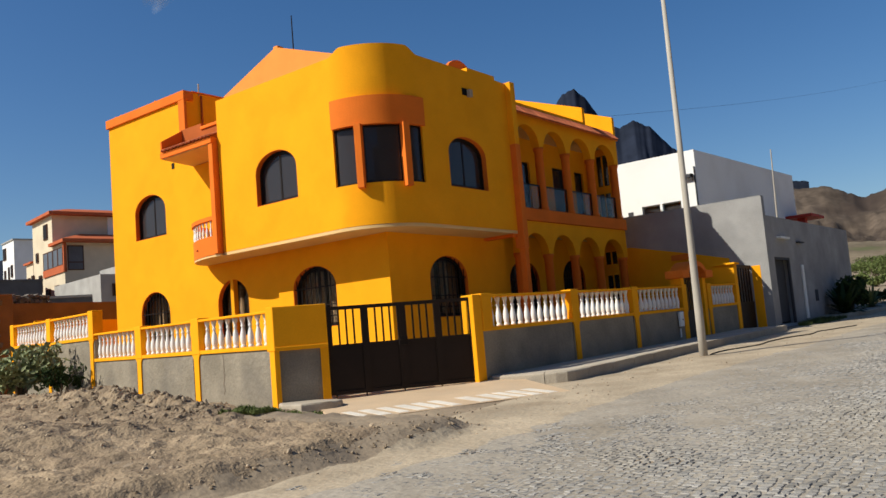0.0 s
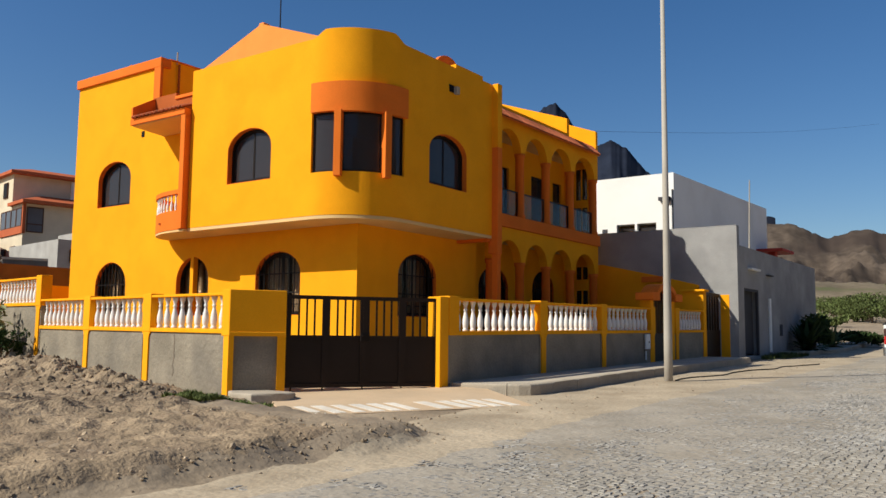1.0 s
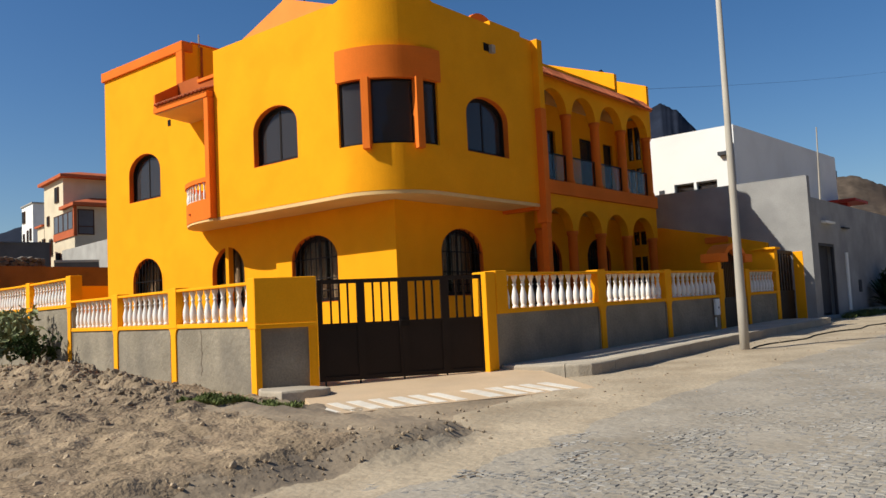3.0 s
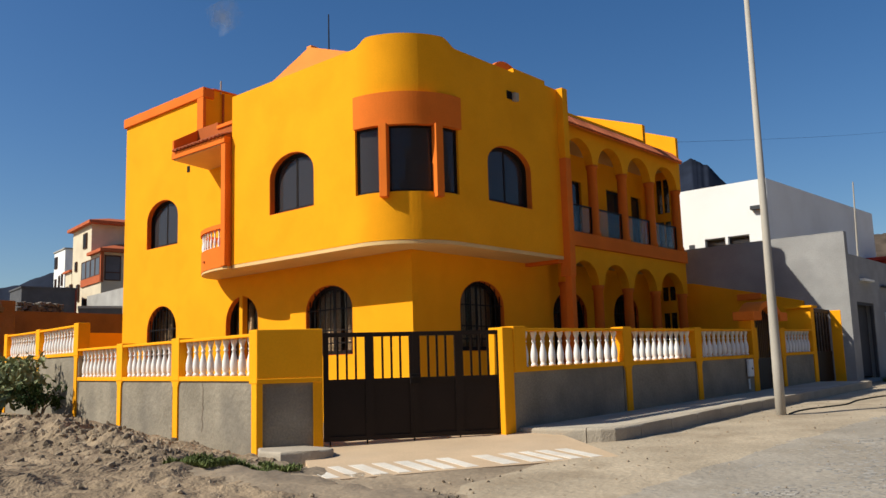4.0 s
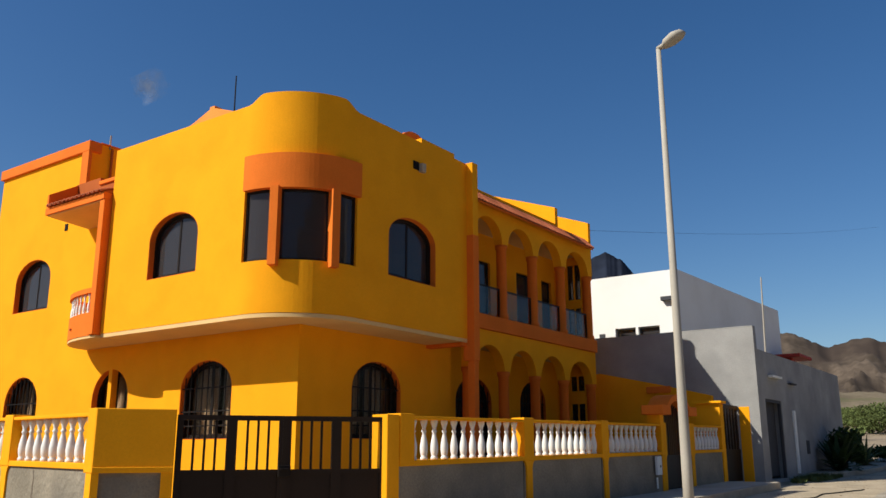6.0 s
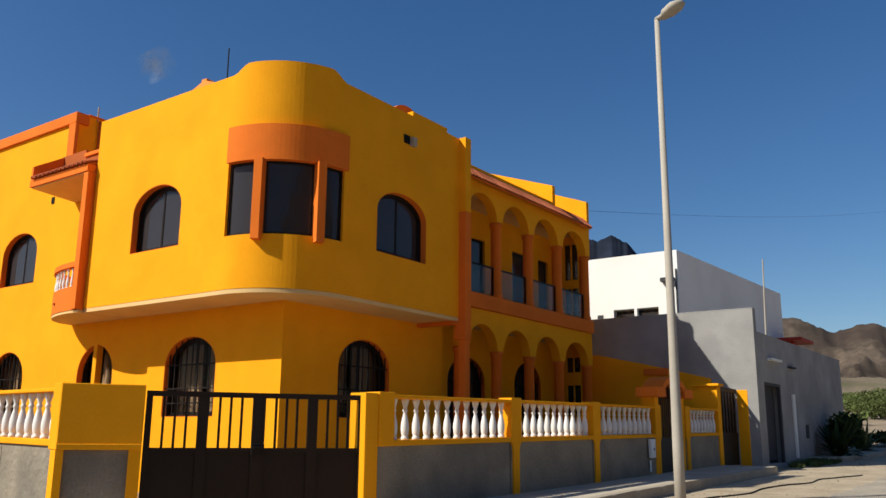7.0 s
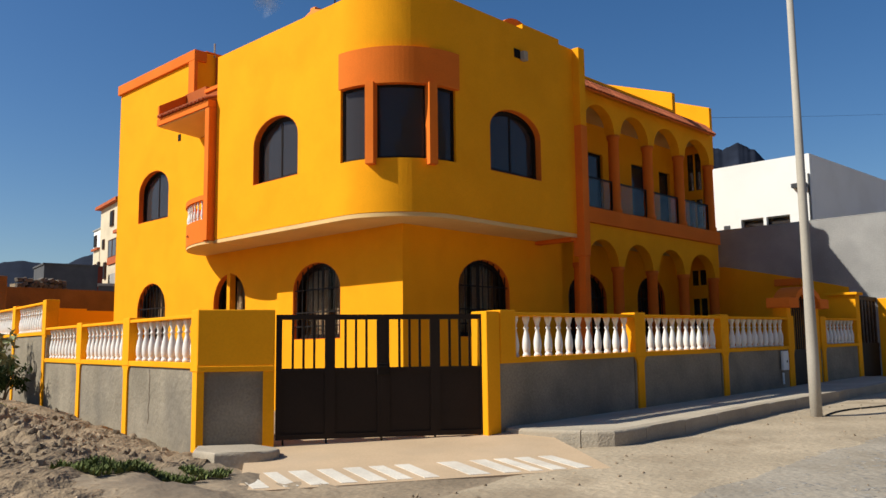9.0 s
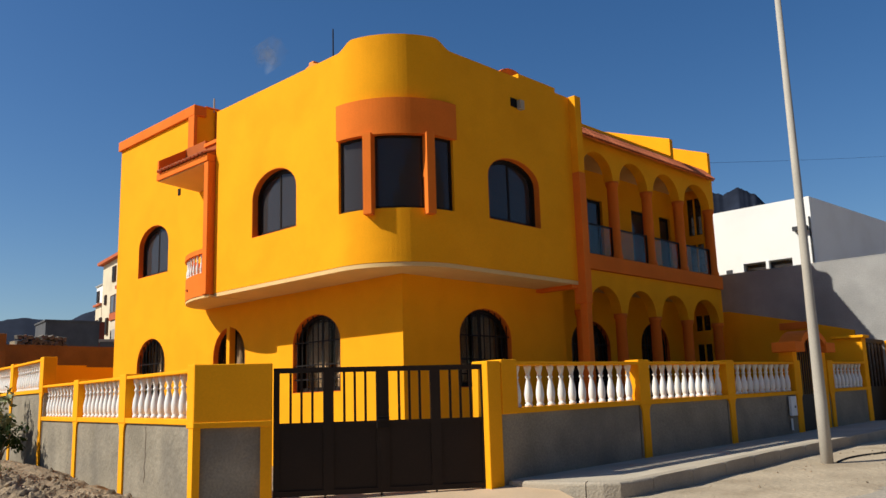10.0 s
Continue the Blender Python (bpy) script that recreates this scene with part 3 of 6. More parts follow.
def fence_bay(name, a, b, z_a, z_b, n, ground=-0.5, pillar_a=True, pillar_b=False, label="", depth=0.2, strip_a=True, pw=0.30):
    """One bay of the wall: cement base, yellow ledge and strips, balusters, rail. a, b: plan points of the outer face; z_a, z_b: rail top."""
    a, b = Vector(a), Vector(b)
    L = (b - a).length
    u = (b - a) / L
    M = Matrix(((u.x, -u.y, 0, a.x), (u.y, u.x, 0, a.y), (0, 0, 1, 0), (0, 0, 0, 1)))   # local x along, local y inward
    th = thing(name, label or "low yellow boundary wall with white balusters on a grey cement base", "boundary wall", "boundary walls")
    s = (z_b - z_a) / L

    def slab(x0, x1, y0, y1, d0, d1, bev=0.0):
        bm = bmesh.new()
        c = [(x0, y0, d0), (x1, y0, d0), (x1, y1, d0), (x0, y1, d0), (x0, y0, d1), (x1, y0, d1), (x1, y1, d1), (x0, y1, d1)]
        v = [bm.verts.new(M @ Vector((x, y, (z_a + s * x + d) if d > -1.4 else ground))) for x, y, d in c]
        for q in ((3, 2, 1, 0), (4, 5, 6, 7), (0, 1, 5, 4), (1, 2, 6, 5), (2, 3, 7, 6), (3, 0, 4, 7)):
            bm.faces.new([v[i] for i in q])
        if bev:
            bmesh.ops.bevel(bm, geom=bm.edges[:], offset=bev, segments=2, affect="EDGES", profile=0.5)
        return bm

    lo = pw if pillar_a else 0.0
    hi = L - (pw if pillar_b else 0.0)
    part("base_wall", slab(0.02, L - 0.02, 0.015, depth - 0.01, -9, -0.635), M_GREY, th, "rough grey cement base")
    part("ledge", slab(lo - 0.003, hi + 0.003, -0.015, depth + 0.01, -0.635, -0.565, 0.008), M_YELLOW, th)
    part("rail", slab(lo - 0.003, hi + 0.003, -0.01, depth, -0.045, 0.0, 0.01), M_YELLOW, th)
    for flag, x0 in ((pillar_a, 0.0), (pillar_b, L - pw)):
        if flag:
            part("pillar", slab(x0, x0 + pw, -0.02, depth + 0.02, -0.635, 0.03, 0.012), M_YELLOW, th)
            if x0 == 0.0 and not strip_a:
                continue
            part("strip", slab(x0 + 0.06, x0 + pw - 0.06, -0.012, 0.03, -9, -0.63), M_YELLOW, th, "yellow painted strip down the base")
            # curved haunches where strip meets ledge
            for sg in (-1, 1):
                bm = bmesh.new()
                cx = x0 + (0.06 if sg < 0 else pw - 0.06)
                pts = [(0, 0)] + [(sg * 0.09 * (1 - math.sin(math.pi / 2 * k / 6)), -0.14 * (1 - math.cos(math.pi / 2 * k / 6))) for k in range(7)]
                f0 = [bm.verts.new(M @ Vector((cx + px, -0.012, z_a + s * cx - 0.633 + pz))) for px, pz in pts]
                f1 = [bm.verts.new(M @ Vector((cx + px, 0.016, z_a + s * cx - 0.633 + pz))) for px, pz in pts]
                bm.faces.new(f0), bm.faces.new(f1[::-1])
                for i in range(len(pts)):
                    j = (i + 1) % len(pts)
                    bm.faces.new((f0[i], f1[i], f1[j], f0[j]))
                part("haunch", bm, M_YELLOW, th)
    for i in range(n):
        x = lo + (hi - lo) * (i + 0.5) / n
        p = M @ Vector((x, depth / 2, z_a + s * x - 0.568))
        shared("baluster", BAL, th, Matrix.Translation(p) @ Matrix.Rotation(math.atan2(u.y, u.x), 4, "Z"))
    return th


YF = -3.67


def rz(x):
    return 1.465 + 0.0135 * (x + 2)


# street front: bays between pillars, a door with a little arched head, and a barred gate
fence_bay("boundary_wall", (-1.81, YF), (1.33, YF), rz(-2), rz(1.33), 12, strip_a=False)
fence_bay("boundary_wall", (1.33, YF), (4.15, YF), rz(1.33), rz(4.15), 11)
fence_bay("boundary_wall", (4.15, YF), (7.36, YF), rz(4.15), rz(7.3), 11, pillar_b=True)
fence_bay("boundary_wall", (8.80, YF), (11.1, YF), rz(8.8), rz(11.1), 9)
# side front, stepping up
def lot(u):
    p = P0 + LOT_U * u
    return (p.x, p.y)


SIDE = "low yellow boundary wall with white balusters beside waste ground"
fence_bay("boundary_wall", lot(2.86), lot(0.02), 1.48, 1.455, 10, label=SIDE)
fence_bay("boundary_wall", lot(5.37), lot(2.86), 1.50, 1.48, 10, label=SIDE)
fence_bay("boundary_wall", lot(7.62), lot(5.37), 1.52, 1.50, 10, label=SIDE, pillar_a=False)
fence_bay("boundary_wall", lot(10.75), lot(7.62), 2.04, 2.02, 12, label=SIDE, pillar_b=True)
fence_bay("boundary_wall", lot(13.7), lot(10.75), 2.08, 2.04, 12, label=SIDE)

# ragged crack down the cement of the side wall
ck = new("crack")
ck.parent = [o for o in bpy.data.objects if o.name.startswith("boundary_wall") and o.parent is None][4]
tagged(ck, "ragged crack in the cement render")
rng = random.Random(9)
q = Vector(lot(1.75))
side_in = Vector((LOT_U.y, -LOT_U.x))
z, off = 0.80, 0.0
while z > 0.12:
    dz = rng.uniform(0.03, 0.07)
    w = rng.uniform(0.008, 0.022)
    c = q + LOT_U * off + side_in * 0.013
    part("fissure", boxes(((-w, -0.003, z - dz), (w, 0.003, z)), M=pose(c.x, c.y, 0, rz=math.degrees(math.atan2(LOT_U.y, LOT_U.x)))), M_DARKROOM, ck)
    off += rng.uniform(-0.025, 0.03)
    z -= dz
# corner panel and gate posts across the corner
MG = Matrix(((GATE_U.x, -GATE_U.y, 0, P0.x), (GATE_U.y, GATE_U.x, 0, P0.y), (0, 0, 1, 0), (0, 0, 0, 1)))
cp = thing("corner_wall", "solid yellow corner wall panel over a grey cement base", "boundary wall", "boundary walls")
part("base_wall", boxes(((0.06, 0.02, -0.6), (0.74, 0.18, 0.79)), M=MG), M_GREY, cp)
part("panel", boxes(((-0.02, -0.015, 0.85), (0.85, 0.2, 1.50)), bevel=0.01, M=MG), M_YELLOW, cp)
part("ledge", boxes(((-0.02, -0.025, 0.785), (0.85, 0.21, 0.85)), bevel=0.008, M=MG), M_YELLOW, cp)
part("strip", boxes(((-0.02, -0.012, -0.6), (0.06, 0.2, 0.785)), M=MG), M_YELLOW, cp)
part("strip", boxes(((0.72, -0.012, -0.6), (0.85, 0.2, 0.785)), M=MG), M_YELLOW, cp)
ML = Matrix(((-LOT_U.x, LOT_U.y, 0, P0.x), (-LOT_U.y, -LOT_U.x, 0, P0.y), (0, 0, 1, 0), (0, 0, 0, 1)))
part("post", boxes(((-0.22, -0.022, 0.785), (-0.004, 0.19, 1.505)), bevel=0.01, M=ML), M_YELLOW, cp)
part("strip", boxes(((-0.16, -0.014, -0.6), (-0.004, 0.19, 0.785)), M=ML), M_YELLOW, cp)
gp = thing("gate_post", "yellow rendered gate post", "gate post")
part("shaft", boxes(((-2.06, YF - 0.008, -0.5), (-1.815, YF + 0.25, 1.475)), bevel=0.012), M_YELLOW, gp)

gate = thing("driveway_gate", "dark brown steel double gate with solid lower panels and bars above", "gate")
gw = (3.39 - 0.86) / 2
for k in range(2):
    u0, u1 = 0.86 + k * gw + 0.004, 0.86 + (k + 1) * gw - 0.004
    leaf = new("gate_leaf")
    leaf.parent = gate
    zb0 = 0.0
    um = (u0 + u1) / 2
    part("sheet", boxes(((u0 + 0.05, 0.05, zb0), (u1 - 0.05, 0.062, 0.80)), M=MG), M_BROWN, leaf, "solid steel sheet")
    fr = boxes(((u0, 0.03, zb0 - 0.01), (u0 + 0.07, 0.08, 1.44)), ((u1 - 0.07, 0.03, zb0 - 0.01), (u1, 0.08, 1.44)), ((u0 + 0.07, 0.03, 1.38), (u1 - 0.07, 0.08, 1.44)),
               ((u0 + 0.07, 0.03, 0.76), (u1 - 0.07, 0.08, 0.81)), ((u0 + 0.07, 0.03, zb0 - 0.01), (u1 - 0.07, 0.08, zb0 + 0.05)), ((um - 0.06, 0.03, zb0 + 0.05), (um + 0.06, 0.08, 0.76)), ((um - 0.06, 0.03, 0.81), (um + 0.06, 0.08, 1.38)), M=MG)
    part("gate_frame", fr, M_BROWN, leaf)
    for a, b in ((u0 + 0.07, um - 0.06), (um + 0.06, u1 - 0.07)):
        for i in (1, 2, 3):
            for uu in (a + (b - a) * i / 4,):
                part("bar", boxes(((uu - 0.014, 0.045, 0.81), (uu + 0.014, 0.07, 1.38)), M=MG), M_BROWN, leaf)
part("cover_strip", boxes(((2.095, 0.025, 0.0), (2.155, 0.031, 1.43)), M=MG), M_BROWN, gate)
part("lock_box", boxes(((2.05, 0.005, 0.72), (2.20, 0.05, 0.86)), bevel=0.008, M=MG), M_FRAME, gate, "dark lock box with handle")
part("handle", boxes(((2.07, -0.03, 0.80), (2.17, 0.005, 0.825)), bevel=0.005, M=MG), M_FRAME, gate)
for u in (0.95, 1.45, 2.1, 2.75, 3.3):
    part("gate_foot", tube(MG @ Vector((u, 0.055, -0.09)), MG @ Vector((u, 0.055, 0.0)), 0.012), M_FRAME, gate)

# ---- neighbours ----
nb = thing("grey_house", "grey rendered single-storey house with a tall side wall", "house")
part("wall", boxes(((12.8, -4.185, -0.3), (13.05, 8.0, 4.30))), M_GREYWALL, nb, "tall grey side wall")
part("wall", panel(rect(13.05, 23.4, -0.3, 3.72), [rect(13.45, 15.1, 0.3, 2.42)], 0.22, at(MY, y=-4.18)), M_GREYWALL, nb)
part("wall", boxes(((23.2, -3.96, -0.3), (23.4, 8.0, 3.6))), M_GREYWALL, nb)
part("roof", boxes(((13.05, -3.96, 3.35), (23.2, 8.0, 3.5))), M_CONCRETE, nb)
wh = thing("white_house", "white rendered flat-roofed house with a strip window", "house")
part("wall", panel(rect(-1.455, 9.0, 0.0, 6.6), [rect(-0.80, 0.69, 4.45, 4.88)], 0.25, at(MX, x=14.876)), M_WHITEHOUSE, wh)
part("wall", prism([(15.126, -1.459), (25.15, -1.89), (25.15, -1.63), (15.126, -1.2)], 0.0, 6.6), M_WHITEHOUSE, wh)
part("wall", boxes(((24.9, -1.62, 0.0), (25.15, 9.0, 6.6))), M_WHITEHOUSE, wh)
part("roof", boxes(((15.1, -1.2, 6.2), (24.9, 9.0, 6.35))), M_CONCRETE, wh)

# ---- street lamp ----
def street_lamp(name, x, y, z, h, head=True):
    th = thing(name, "tapered galvanised steel street lamp with a single head", "street lamp", "street lamps", m=pose(x, y, z))
    part("pole", lathe([(0.088, -0.3), (0.084, 0.9), (0.07, 2.5), (0.042, h)], 14), M_GALV, th, smooth=True)
    bm = bmesh.new()
    prof = ((-0.02, 0.05, 0.05, 0.0), (0.09, 0.07, 0.07, 0.02), (0.13, 0.12, 0.12, 0.05), (0.28, 0.16, 0.16, 0.11), (0.42, 0.13, 0.12, 0.15), (0.50, 0.04, 0.04, 0.16))
    rings = []
    for s, w, hh, dz in prof:
        rings.append([bm.verts.new((w * math.cos(2 * math.pi * i / 12), -s, h + dz + hh * 0.7 * math.sin(2 * math.pi * i / 12))) for i in range(12)])
    for a, b in zip(rings, rings[1:]):
        for i in range(12):
            bm.faces.new((a[i], a[(i + 1) % 12], b[(i + 1) % 12], b[i]))
    bm.faces.new(rings[0][::-1]), bm.faces.new(rings[-1])
    part("lamp_head", bm, M_GALV, th, "pale cobra lamp head", smooth=True)
    return th


street_lamp("street_lamp", 3.1, -5.62, -0.05, 8.1)
street_lamp("street_lamp", 44.0, -4.3, 1.5, 8.2)
street_lamp("street_lamp", 108.0, -1.6, 4.5, 8.2)

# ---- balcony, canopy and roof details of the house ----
# Terracotta; on the canopy upstand its darkness stands in for shade.
M_TERRA_SHADED = material("terracotta_with_shade", (0.42, 0.105, 0.025), 0.8, var=0.1)
part("pilaster", boxes(((-1.16, 4.45, 3.25), (-0.70, 4.61, 5.985)), bevel=0.01), M_ORANGE, house, "orange pilaster at the balcony")
cn = new("canopy")
cn.parent = house
tagged(cn, "tiled canopy over the small balcony")
part("slab", panel([(-1.18, 4.46), (0.0, 4.46), (0.0, 6.86), (-1.18, 6.60)], [], 0.14, pose(0, 0, 5.99)), M_ORANGE, cn)
part("soffit", panel([(-1.14, 4.63), (-0.004, 4.63), (-0.004, 6.82), (-1.14, 6.56)], [], 0.02, pose(0, 0, 5.966)), M_CREAM, cn)
# Upstand gets the darker colour in place of the shade on its face.
part("upstand", boxes(((-0.52, 5.70, 6.135), (-0.42, 6.60, 6.84)), ((-0.52, 4.47, 6.135), (-0.42, 5.70, 6.66))), M_TERRA_SHADED, cn, "upstand behind the canopy tiles, shade put into its terracotta colour")
part("coping", boxes(((-0.56, 4.445, 6.665), (-0.38, 5.695, 6.75)), bevel=0.01), M_ORANGE, cn)
part("cheek", panel([(-1.17, 6.135), (-0.525, 6.135), (-0.525, 6.82), (-1.17, 6.44)], [], 0.06, at(MY, y=6.53)), M_ORANGE, cn, "orange cheek at the end of the canopy")
part("bedding", panel([(-1.17, 6.135), (-0.525, 6.135), (-0.525, 6.40), (-1.17, 6.145)], [], 2.05, at(MY, y=4.47)), M_TERRA_SHADED, cn)
tile_me = [o for o in house.children if o.name.startswith("roof_tile")][0].data
for i in range(13):
    shared("roof_tile", tile_me, cn, pose(-1.19, 4.55 + i * 0.155, 6.15, rz=-90) @ pose(0, 0, 0, rx=21) @ Matrix.Diagonal((1.2, 1.75, 1, 1)))
bal = new("balcony")
bal.parent = house
tagged(bal, "small rounded orange balcony with white balusters")
bpath = [(-1.12 * math.cos(radians(a)), 4.60 + 1.86 * math.sin(radians(a))) for a in range(0, 91, 6)]
bpath = [(-1.12, 4.62)] + bpath[1:]
part("parapet", sweep(bpath[::-1], [(0.0, 3.24), (0.0, 3.70), (-0.1, 3.70), (-0.1, 3.24)]), M_ORANGE, bal)
part("rail", sweep(bpath[::-1], [(0.02, 4.09), (0.02, 4.19), (-0.12, 4.19), (-0.12, 4.09)]), M_ORANGE, bal)
part("slab", prism([(0.0, 4.442)] + [(x * 0.99, y - 0.01) for x, y in bpath[::-1]] + [(-1.1, 4.442)], 3.19, 3.24), M_CREAM, bal)
for i in range(1, 15):
    a = radians(i * 6.0)
    p = Vector((-1.07 * math.cos(a), 4.60 + 1.81 * math.sin(a), 3.70))
    shared("baluster", BAL, bal, Matrix.Translation(p) @ Matrix.Diagonal((0.62, 0.62, 0.74, 1)))
part("spout", boxes(((-1.02, 5.45, 3.42), (-0.80, 5.50, 3.46))), M_TERRA_SHADED, bal, "small drain spout")
# little roof niche on the street parapet
nic = new("roof_niche")
nic.parent = house
tagged(nic, "small arched orange niche on the roof edge")
part("front", panel(arch(2.74, 3.72, 6.9, 7.42, 7.76), [arch(2.98, 3.42, 7.0, 7.32, 7.52)], 0.1, at(MY, y=-0.03)), M_ORANGE, nic)
part("body", boxes(((2.76, 0.07, 6.6), (3.70, 0.75, 7.50))), M_YELLOW, nic)
part("step", boxes(((2.45, 0.0, 6.6), (2.755, 0.6, 7.46)), bevel=0.01), M_YELLOW, nic)
part("parapet_top", boxes(((2.3, YR + 0.004, ZP), (3.45, YR + WT - 0.004, ZP + 0.10))), M_YELLOW, house)
# air vent in the street wall, small vent in the side wall, rod on the rear block
v = new("wall_vent")
v.parent = house
# Black plate on the uncut wall stands in for the vent's shaded inside.
part("hole", boxes(((2.02, YR - 0.012, 6.43), (2.2, YR - 0.004, 6.60))), M_BLACK, v)
part("flap", boxes(((2.2, YR - 0.10, 6.40), (2.32, YR - 0.004, 6.58)), bevel=0.01), M_CONCRETE, v)
part("small_vent", boxes(((-0.012, 7.7, 6.08), (-0.003, 7.82, 6.24))), M_BLACK, house)
part("rod", tube((0.5, 7.1, 8.1), (0.5, 7.1, 8.45), 0.02), M_CONCRETE, house)
part("downpipe", tube((0.55, 7.06, 6.6), (0.55, 7.06, 8.1), 0.03), M_TERRA_SHADED, house)
# end wall of the loggia with its slit windows
slits = [rect(y0 - 0.03, y0 + 0.15, a, b) for y0 in (-0.045, 0.175) for a, b in ((4.2, 4.95), (5.2, 6.2), (2.65, 3.05), (1.5, 2.3))]
part("wall", panel(rect(YA + 0.24, 0.9, -0.1, 6.6), slits, 0.2, at(MX, x=XE - WT)), M_YELLOW, house)
for y0 in (-0.045, 0.175):
    for a, b in ((4.2, 4.95), (5.2, 6.2), (2.65, 3.05), (1.5, 2.3)):
        w = new("slit_window")
        w.parent = house
        tagged(w, "narrow slit window with dark frame")
        Ms = at(MX, x=XE - WT + 0.03)
        part("window_frame", panel(rect(y0 - 0.03, y0 + 0.15, a, b), [rect(y0 - 0.005, y0 + 0.125, a + 0.02, b - 0.02)], 0.04, Ms), M_FRAME, w)
        for k in range(1, 4):
            zc = a + (b - a) * k / 4
            part("muntin", boxes(((y0 - 0.005, zc - 0.009, 0.0), (y0 + 0.125, zc + 0.009, 0.014)), M=Ms), M_FRAME, w)
        p = part("pane", panel(rect(y0 - 0.005, y0 + 0.125, a + 0.02, b - 0.02), [], 0.006, Ms @ pose(0, 0, 0.015)), M_GLASS, w)
        p.visible_shadow = False

# ---- street door, end gate and fittings of the front wall ----
sd = thing("street_door", "barred street door under a small orange arched head", "door")
part("post", boxes(((7.06, YF - 0.01, -0.2), (7.27, YF + 0.28, 1.90)), bevel=0.01), M_YELLOW, sd)
part("post", boxes(((8.52, YF - 0.01, -0.2), (8.74, YF + 0.28, 1.93)), bevel=0.01), M_YELLOW, sd)
part("cornice", boxes(((6.86, YF - 0.16, 1.78), (7.34, YF + 0.32, 1.98)), bevel=0.015), M_ORANGE, sd)
part("cornice", boxes(((8.46, YF - 0.16, 1.80), (8.96, YF + 0.32, 2.0)), bevel=0.015), M_ORANGE, sd)
half = [(7.90 + 0.72 * math.cos(math.pi * i / 14), 1.84 + 0.40 * math.sin(math.pi * i / 14)) for i in range(15)]
inn = [(7.90 + 0.58 * math.cos(math.pi * i / 14), 1.84 + 0.27 * math.sin(math.pi * i / 14)) for i in range(15)]
part("arched_head", panel(half + inn[::-1], [], 0.46, at(MY, y=YF - 0.14)), M_ORANGE, sd, "orange arched door head")
leaf = new("door_leaf")
leaf.parent = sd
part("sheet", boxes(((7.28, YF + 0.10, 0.2), (8.51, YF + 0.13, 0.95))), M_BROWN, leaf)
for i in range(11):
    x = 7.33 + i * 0.113
    part("bar", boxes(((x, YF + 0.10, 0.95), (x + 0.035, YF + 0.125, 1.90 + 0.17 * math.sin(math.pi * (i + 0.5) / 11)))), M_BROWN, leaf)
eg = thing("side_gate", "tall dark brown slatted gate between yellow posts", "gate")
part("post", boxes(((11.1, YF - 0.01, -0.2), (11.36, YF + 0.62, 2.20)), bevel=0.012), M_YELLOW, eg)
part("post", boxes(((13.0 - 0.21, YF - 0.25, -0.2), (13.0 + 0.03, YF + 0.03, 2.18)), bevel=0.012), M_YELLOW, eg)
part("cap", boxes(((11.0, YF - 0.08, 2.2), (11.42, YF + 0.66, 2.26)), bevel=0.01), M_YELLOW, eg)
part("top_bar", boxes(((11.36, YF + 0.05, 2.10), (12.79, YF + 0.10, 2.20))), M_BROWN, eg)
part("mid_bar", boxes(((11.36, YF + 0.05, 1.0), (12.79, YF + 0.10, 1.08))), M_BROWN, eg)
part("sheet", boxes(((11.36, YF + 0.06, 0.28), (12.79, YF + 0.08, 1.0))), M_BROWN, eg)
for i in range(6):
    x = 11.42 + i * 0.235
    part("slat", boxes(((x, YF + 0.055, 1.08), (x + 0.10, YF + 0.09, 2.10))), M_BROWN, eg)
mb = thing("meter_box", "small pale grey meter box on the wall", "meter box")
part("case", boxes(((6.62, YF - 0.07, 0.55), (6.88, YF - 0.013, 0.92)), bevel=0.012), M_WHITE, mb)
part("conduit", boxes(((6.66, YF - 0.03, 0.28), (6.72, YF - 0.013, 0.50))), M_WHITE, mb)
part("lock", boxes(((6.76, YF - 0.078, 0.70), (6.80, YF - 0.07, 0.74))), M_FRAME, mb)
yw = thing("yard_wall", "tall shaded yellow yard wall with orange coping", "wall", kind="structure")
part("panel", panel([(-3.0, -0.2), (8.0, -0.2), (8.0, 3.3), (0.2, 3.25), (-1.5, 2.87), (-3.0, 2.5)], [], 0.2, at(MX, x=12.58)), M_YELLOW, yw)
part("coping", boxes(((12.5, -1.9, 2.62), (12.57, -1.2, 2.80)), bevel=0.01), M_ORANGE, yw)

# ---- drive, kerbs and pavement ----
def pave_z(x):
    return 0.085 + 0.0195 * x


def strip_solid(path_out, path_in, ztop, zbot, mat, name, parent, bevel=0.02, label=""):
    """A low slab between two plan lines whose top follows ztop(x)."""
    bm = bmesh.new()
    n = len(path_out)
    T0 = [bm.verts.new((x, y, ztop(x))) for x, y in path_out]
    T1 = [bm.verts.new((x, y, ztop(x))) for x, y in path_in]
    B0 = [bm.verts.new((x, y, zbot)) for x, y in path_out]
    B1 = [bm.verts.new((x, y, zbot)) for x, y in path_in]
    edges = []
    for i in range(n - 1):
        bm.faces.new((T0[i], T0[i + 1], T1[i + 1], T1[i]))
        bm.faces.new((B0[i], B0[i + 1], T0[i + 1], T0[i]))
        bm.faces.new((B1[i + 1], B1[i], T1[i], T1[i + 1]))
        edges.append(bm.edges.get((T0[i], T0[i + 1])))
    bm.faces.new((B0[0], T0[0], T1[0], B1[0])), bm.faces.new((T0[-1], B0[-1], B1[-1], T1[-1]))
    if bevel:
        bmesh.ops.bevel(bm, geom=edges, offset=bevel, segments=3, affect="EDGES", profile=0.5)
    return part(name, bm, mat, parent, label)


